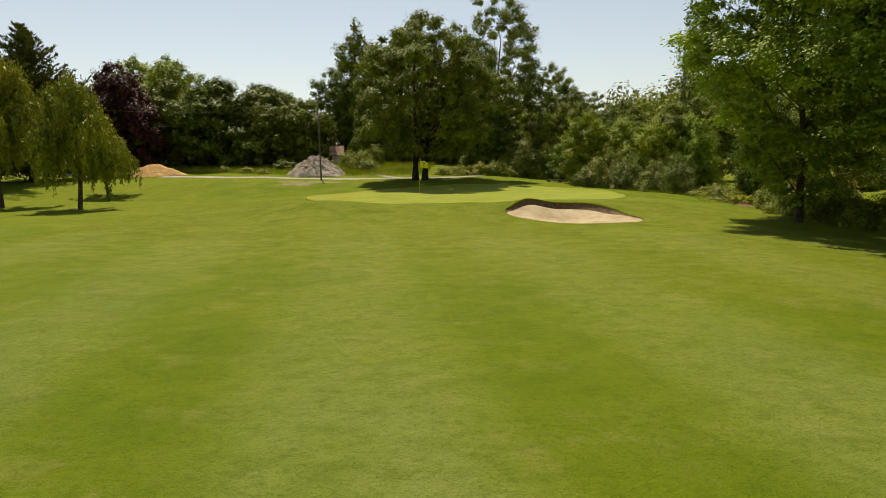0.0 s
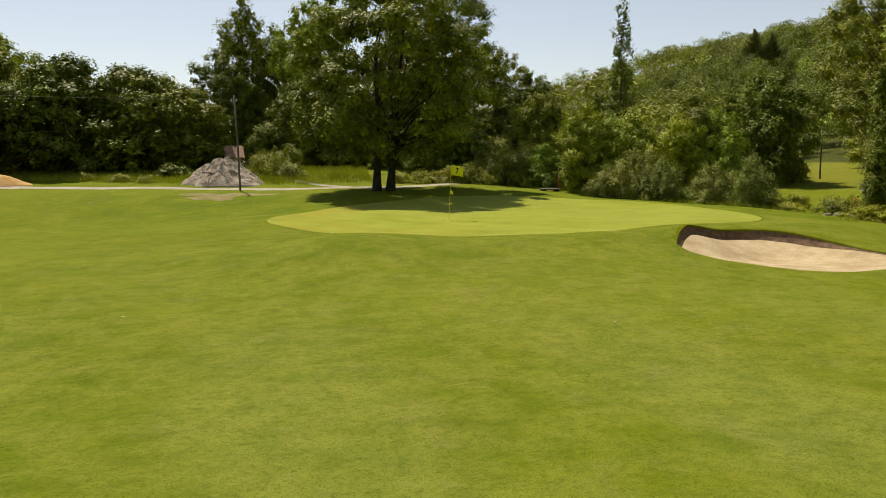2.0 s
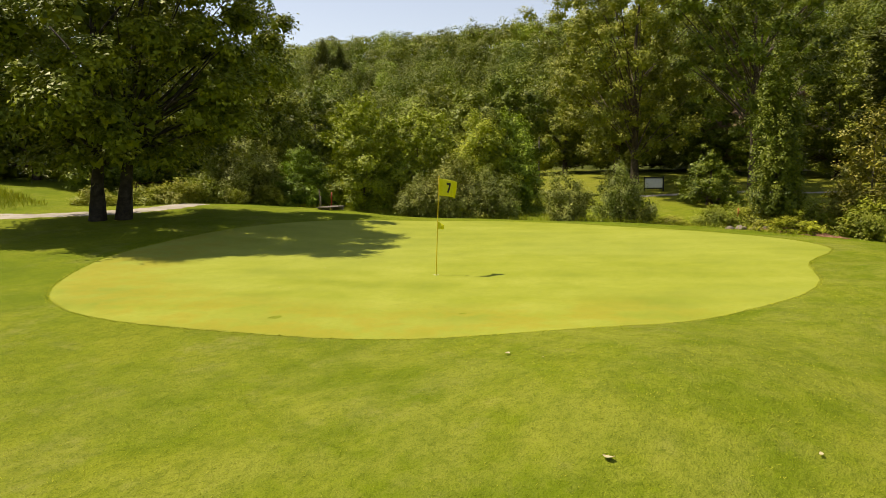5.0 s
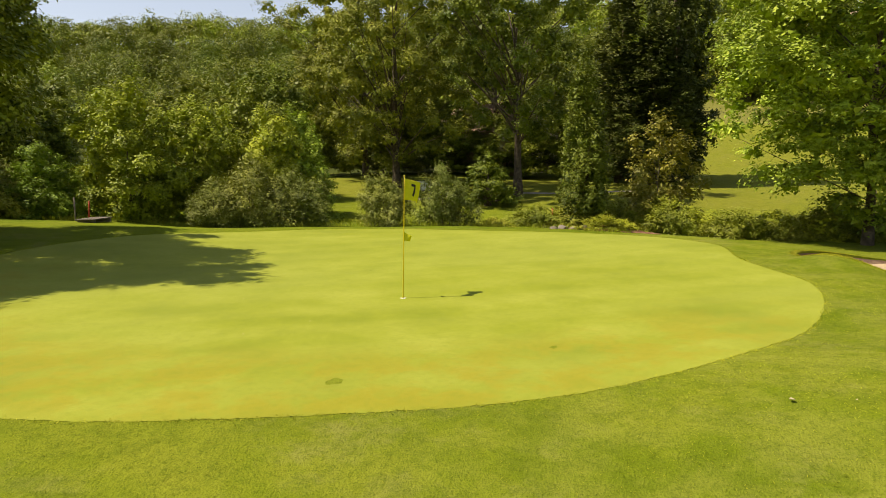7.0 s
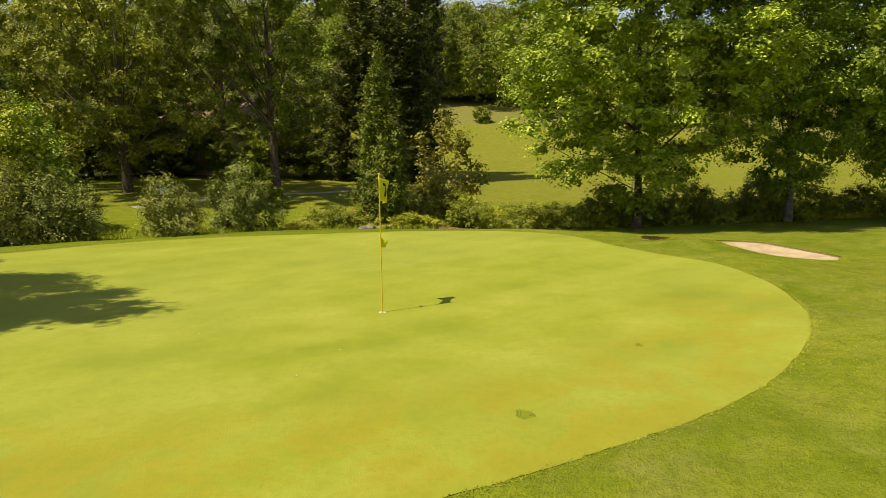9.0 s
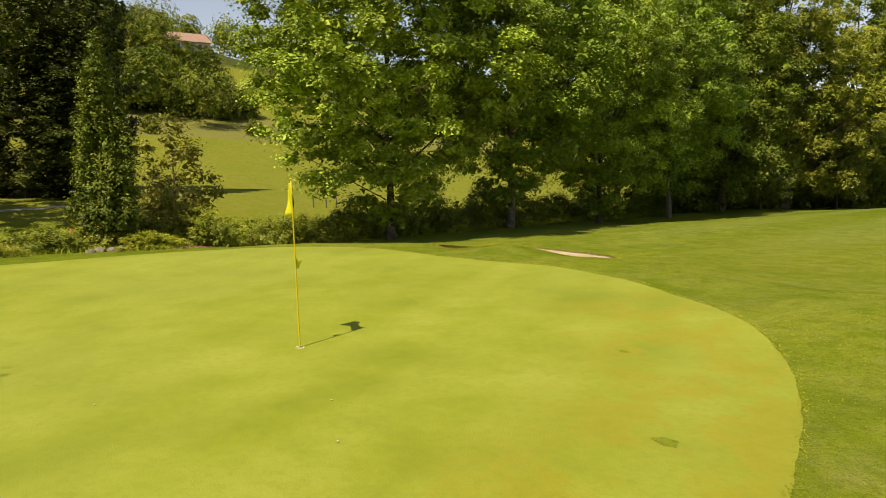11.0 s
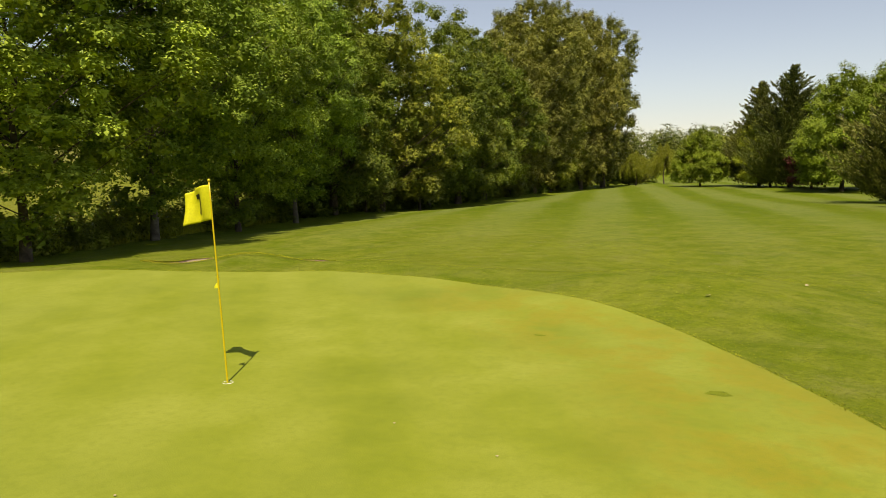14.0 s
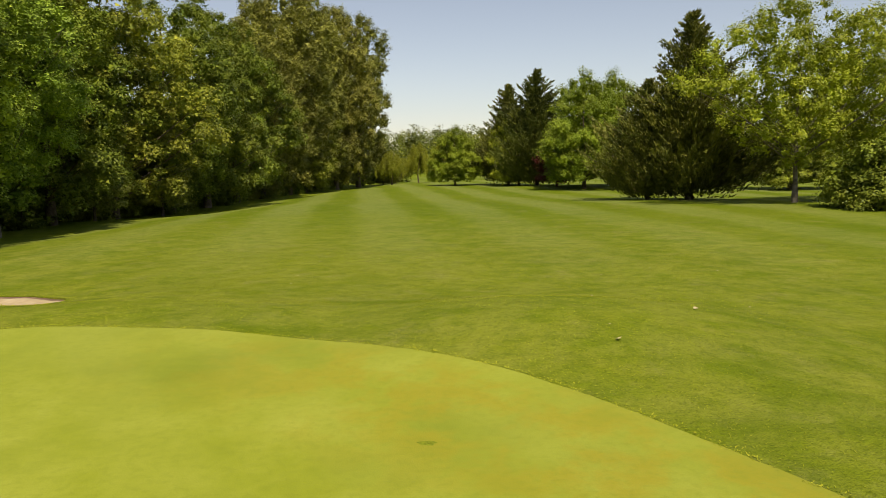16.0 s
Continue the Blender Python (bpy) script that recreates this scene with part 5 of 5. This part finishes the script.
house("garden_hut", -14.0, 81.0, 12, 1.0, 1.4, 1.2, 1.85, "small rendered hut with a pinkish tiled roof", 0)
house("farmhouse", 49, 58, 60, 9, 7, 3.2, 5.6, "old house with a terracotta roof half hidden in the wood", 2)
house("farmhouse", 152, 12.8, 95, 9, 8, 2.4, 4.6, "house with a terracotta roof on top of the slope", 2)


def low_shed():
    root = new("low_shed")
    x, y = -11.0, 82.0
    root.matrix_basis = pose(x, y, on_ground(x, y), 0, 0, 8)
    tagged(root, "low grey shed with a flat roof behind the lime tree", "shed")
    part("wall", box_bm(-1.3, -1.0, -0.3, 1.3, 1.0, 0.9, 0.02), OLD_WOOD, root)
    part("roof", box_bm(-1.5, -1.2, 0.9, 1.5, 1.2, 0.99, 0.02), GREY_STEEL, root)


low_shed()


# ---- small things ----
def stake(x, y, h, mat, label, r=0.03, tilt=0.0):
    root = tubes("stake", [(np.array([(0, 0, -0.15), (0, 0, h * 0.5), (0.0, 0, h)]), np.array([r, r, r * 0.9]))], mat, sides=8)
    root.matrix_basis = pose(x, y, on_ground(x, y), tilt, 0, 0)
    tagged(root, label, "stake", "marker stakes")
    return root


stake(8.25, 62.4, 0.6, OLD_WOOD, "short grey wooden marker stake")
stake(8.7, 62.2, 0.8, RED, "red wooden marker stake near the bushes", tilt=6)
stake(7.9, 62.0, 0.9, OLD_WOOD, "grey wooden stake near the bushes")
stake(16.9, 45.6, 0.75, RED, "red hazard stake on the creek bank")
for px, py in ((31.9, 31.3), (31.6, 30.6), (31.4, 30.0), (31.3, 29.2)):
    stake(px, py, 0.75, OLD_WOOD, "small dark post on the far fairway", 0.035)


def platform():
    root = new("wooden_platform")
    x, y = 7.75, 60.9
    root.matrix_basis = pose(x, y, on_ground(x, y), 0, 0, 14)
    tagged(root, "low weathered wooden platform on the grass", "platform")
    for k in range(6):
        part("plank", box_bm(-0.62, -0.36 + k * 0.122, 0.13, 0.62, -0.25 + k * 0.122, 0.165, 0.006), OLD_WOOD, root)
    for dx in (-0.5, 0.46):
        part("bearer", box_bm(dx, -0.34, -0.02, dx + 0.08, 0.36, 0.128, 0.006), OLD_WOOD, root)


platform()


def sign_board():
    root = new("sign_board")
    x, y = 30.0, 56.9
    root.matrix_basis = pose(x, y, on_ground(x, y), 0, 0, -62)
    tagged(root, "white notice board in a dark frame on two posts", "sign")
    for dx in (-0.62, 0.54):
        part("post", box_bm(dx, -0.05, -0.2, dx + 0.09, 0.05, 0.95, 0.01), BLACK, root)
    part("panel", box_bm(-0.53, -0.025, 0.24, 0.535, 0.025, 0.82, 0.006), WHITE, root)
    part("frame", box_bm(-0.62, -0.04, 0.825, 0.63, 0.04, 0.90, 0.01), BLACK, root)
    part("frame", box_bm(-0.62, -0.04, 0.16, 0.63, 0.04, 0.235, 0.01), BLACK, root)


sign_board()


def boulder(x, y, r, seed, turn):
    bm = bmesh.new()
    bmesh.ops.create_icosphere(bm, subdivisions=2, radius=r)
    noise.seed_set(seed)
    for v in bm.verts:
        v.co *= 1 + 0.35 * noise.noise(v.co * (1.6 / r) + Vector((seed, 0, 0)))
        v.co.z *= 0.6
    ob = part("rock", bm, STONE, None)
    ob.matrix_basis = pose(x, y, on_ground(x, y) + 0.1 * r, 0, 0, turn)
    tagged(ob, "pale brown rock on the edge of the creek", "rock", "rocks on the bank")


for n, (px, py, pr) in enumerate(((15.3, 45.2, 0.22), (15.6, 44.9, 0.28), (15.85, 44.5, 0.25), (16.1, 44.1, 0.3), (16.3, 43.7, 0.22), (15.5, 44.2, 0.16), (16.5, 43.3, 0.26))):
    boulder(px, py, 0.72 * pr, 30 + n, 40 * n)


def fallen_leaf(x, y, size, turn):
    """A dry leaf, curled, on the mown grass."""
    verts = []
    for i in range(5):
        for j in range(3):
            u, v = i / 4 - 0.5, (j - 1) * 0.5
            w = math.sin(math.pi * (i / 4) * 0.9 + 0.15)
            verts.append((u * size, v * w * size * 0.7, 0.25 * size * (u * u * 2 + v * v)))
    faces = [(3 * i + j, 3 * i + j + 1, 3 * i + j + 4, 3 * i + j + 3) for i in range(4) for j in range(2)]
    ob = link_mesh("fallen_leaf", verts, faces, DEAD_LEAF)
    ob.modifiers.new("thickness", "SOLIDIFY").thickness = 0.002
    ob.matrix_basis = pose(x, y, on_ground(x, y) + 0.02, 8, 5, turn)
    tagged(ob, "dry curled brown leaf lying on the grass", "leaf", "fallen leaves")


rng = np.random.default_rng(77)
fallen_leaf(-5.62, 38.42, 0.08, 20)
fallen_leaf(-7.1, 36.05, 0.10, 100)
for k in range(10):
    lx, ly = rng.uniform(-11, 3), rng.uniform(26, 37.2)
    fallen_leaf(lx, ly, rng.uniform(0.035, 0.06), rng.uniform(0, 360))


# ---- long grass ----
def grass_strip(name, seed, n, x0, x1, y0, y1, height, width, keep, label, mat=None):
    rng = np.random.default_rng(seed)
    x, y = rng.uniform(x0, x1, n), rng.uniform(y0, y1, n)
    clump = np.sin(x * 1.7 + 3 * np.sin(y * 0.9)) * np.sin(y * 2.1 + 2 * np.sin(x * 0.7))
    ok = keep(x, y) & (rng.uniform(-1.2, 1, n) < clump)
    x, y = x[ok], y[ok]
    ob = blades(name, rng, x, y, land(x, y) - 0.02, height, width, mat or L_BLADE)
    tagged(ob, label, "grass", kind="stuff")


grass_strip("bank_grass", 301, 110000, -48, -3, 64, 78, 0.40, 0.022, lambda x, y: (y > 66.2 - 0.36 * (x + 11)) & (y > 65.5), "tall uncut grass on the bank behind the path")
grass_strip("edge_grass", 302, 36000, 3, 18, 42, 69, 0.20, 0.018, lambda x, y: (x > 14.2 - 0.42 * np.clip(y - 46, 0, 30)) & (green_reach(x, y) > 1.22), "long grass along the bushes beside the green")
grass_strip("creek_grass", 303, 50000, 13.5, 25, 12, 46, 0.32, 0.022, lambda x, y: (x > creek_x(y) - 3.0) & (x < creek_x(y) + 3), "long grass on the creek banks")


rng = np.random.default_rng(312)
n = 210000
x, y = rng.uniform(-14, 6, n), rng.uniform(25, 45, n)
clump = np.sin(x * 2.3 + 2 * np.sin(y * 1.3)) * np.sin(y * 2.9 + 2 * np.sin(x * 1.1)) + 0.6 * np.sin(9 * x + 4 * np.sin(5 * y)) * np.sin(8 * y)
ok = (green_reach(x, y) > 1.01) & (bunker_reach(x, y) > 1.05) & (rng.uniform(-1.4, 1.0, n) < clump)
x, y = x[ok], y[ok]
tagged(blades("fairway_grass", rng, x, y, land(x, y) - 0.003, 0.016, 0.008, L_TURF_BLADE, 1.3), "short mown grass blades near the green", "grass", kind="stuff")


# ragged fringe where the mown surfaces meet
rng = np.random.default_rng(311)
n = 7000
a = rng.uniform(-math.pi, math.pi, n)
e = green_edge(a) * (1.000 + rng.normal(0, 0.0035, n) + 0.003)
x, y = GREEN_AT[0] + GREEN_RX * e * np.cos(a), GREEN_AT[1] + GREEN_RY * e * np.sin(a)
tagged(blades("fringe_grass", rng, x, y, land(x, y) + 0.002, 0.014, 0.012, L_TURF_BLADE, 1.2), "short ragged grass fringe round the putting green", "grass", kind="stuff")


# ball marks and a lost ball on the putting surface
def ball_mark(x, y, rx, ry):
    verts, faces = [(x, y, on_ground(x, y) + 0.0125)], []
    for k in (1, 2, 3):
        for j in range(18):
            a = 2 * math.pi * j / 18
            r = k / 3 * (1 + 0.12 * math.sin(3 * a + x) + 0.10 * math.sin(5 * a + y) + 0.08 * math.sin(9 * a))
            px, py = x + rx * r * math.cos(a), y + ry * r * math.sin(a)
            verts.append((px, py, on_ground(px, py) + 0.0125 - 0.004 * (k == 3)))
    faces += [(0, 1 + j, 1 + (j + 1) % 18) for j in range(18)]
    for k in range(2):
        for j in range(18):
            i, n = 1 + 18 * k + j, 1 + 18 * k + (j + 1) % 18
            faces.append((i, i + 18, n + 18, n))
    tagged(link_mesh("turf_scar", verts, faces, SCAR), "small darker scar in the putting surface", "turf scar", "scars on the green")


for row in ((-6.05, 42.95, 0.15, 0.11), (-3.7, 41.05, 0.10, 0.06)):
    ball_mark(*row)
for lx, ly in ((-3.5, 44.8), (-4.6, 45.2), (-2.4, 46.8), (-7.8, 29.4), (-5.6, 37.9)):
    fallen_leaf(lx, ly, 0.026, 37 * lx)


def thin_post():
    x, y = 30.0, 66.2
    ob = tubes("utility_pole", [(np.array([(0, 0, -0.2), (0, 0, 1.8), (0.02, 0, 3.6)]), np.array([0.07, 0.06, 0.05]))], OLD_WOOD, sides=8)
    ob.location = (x, y, on_ground(x, y))
    tagged(ob, "thin dark wooden pole on the slope past the creek", "utility pole")


thin_post()
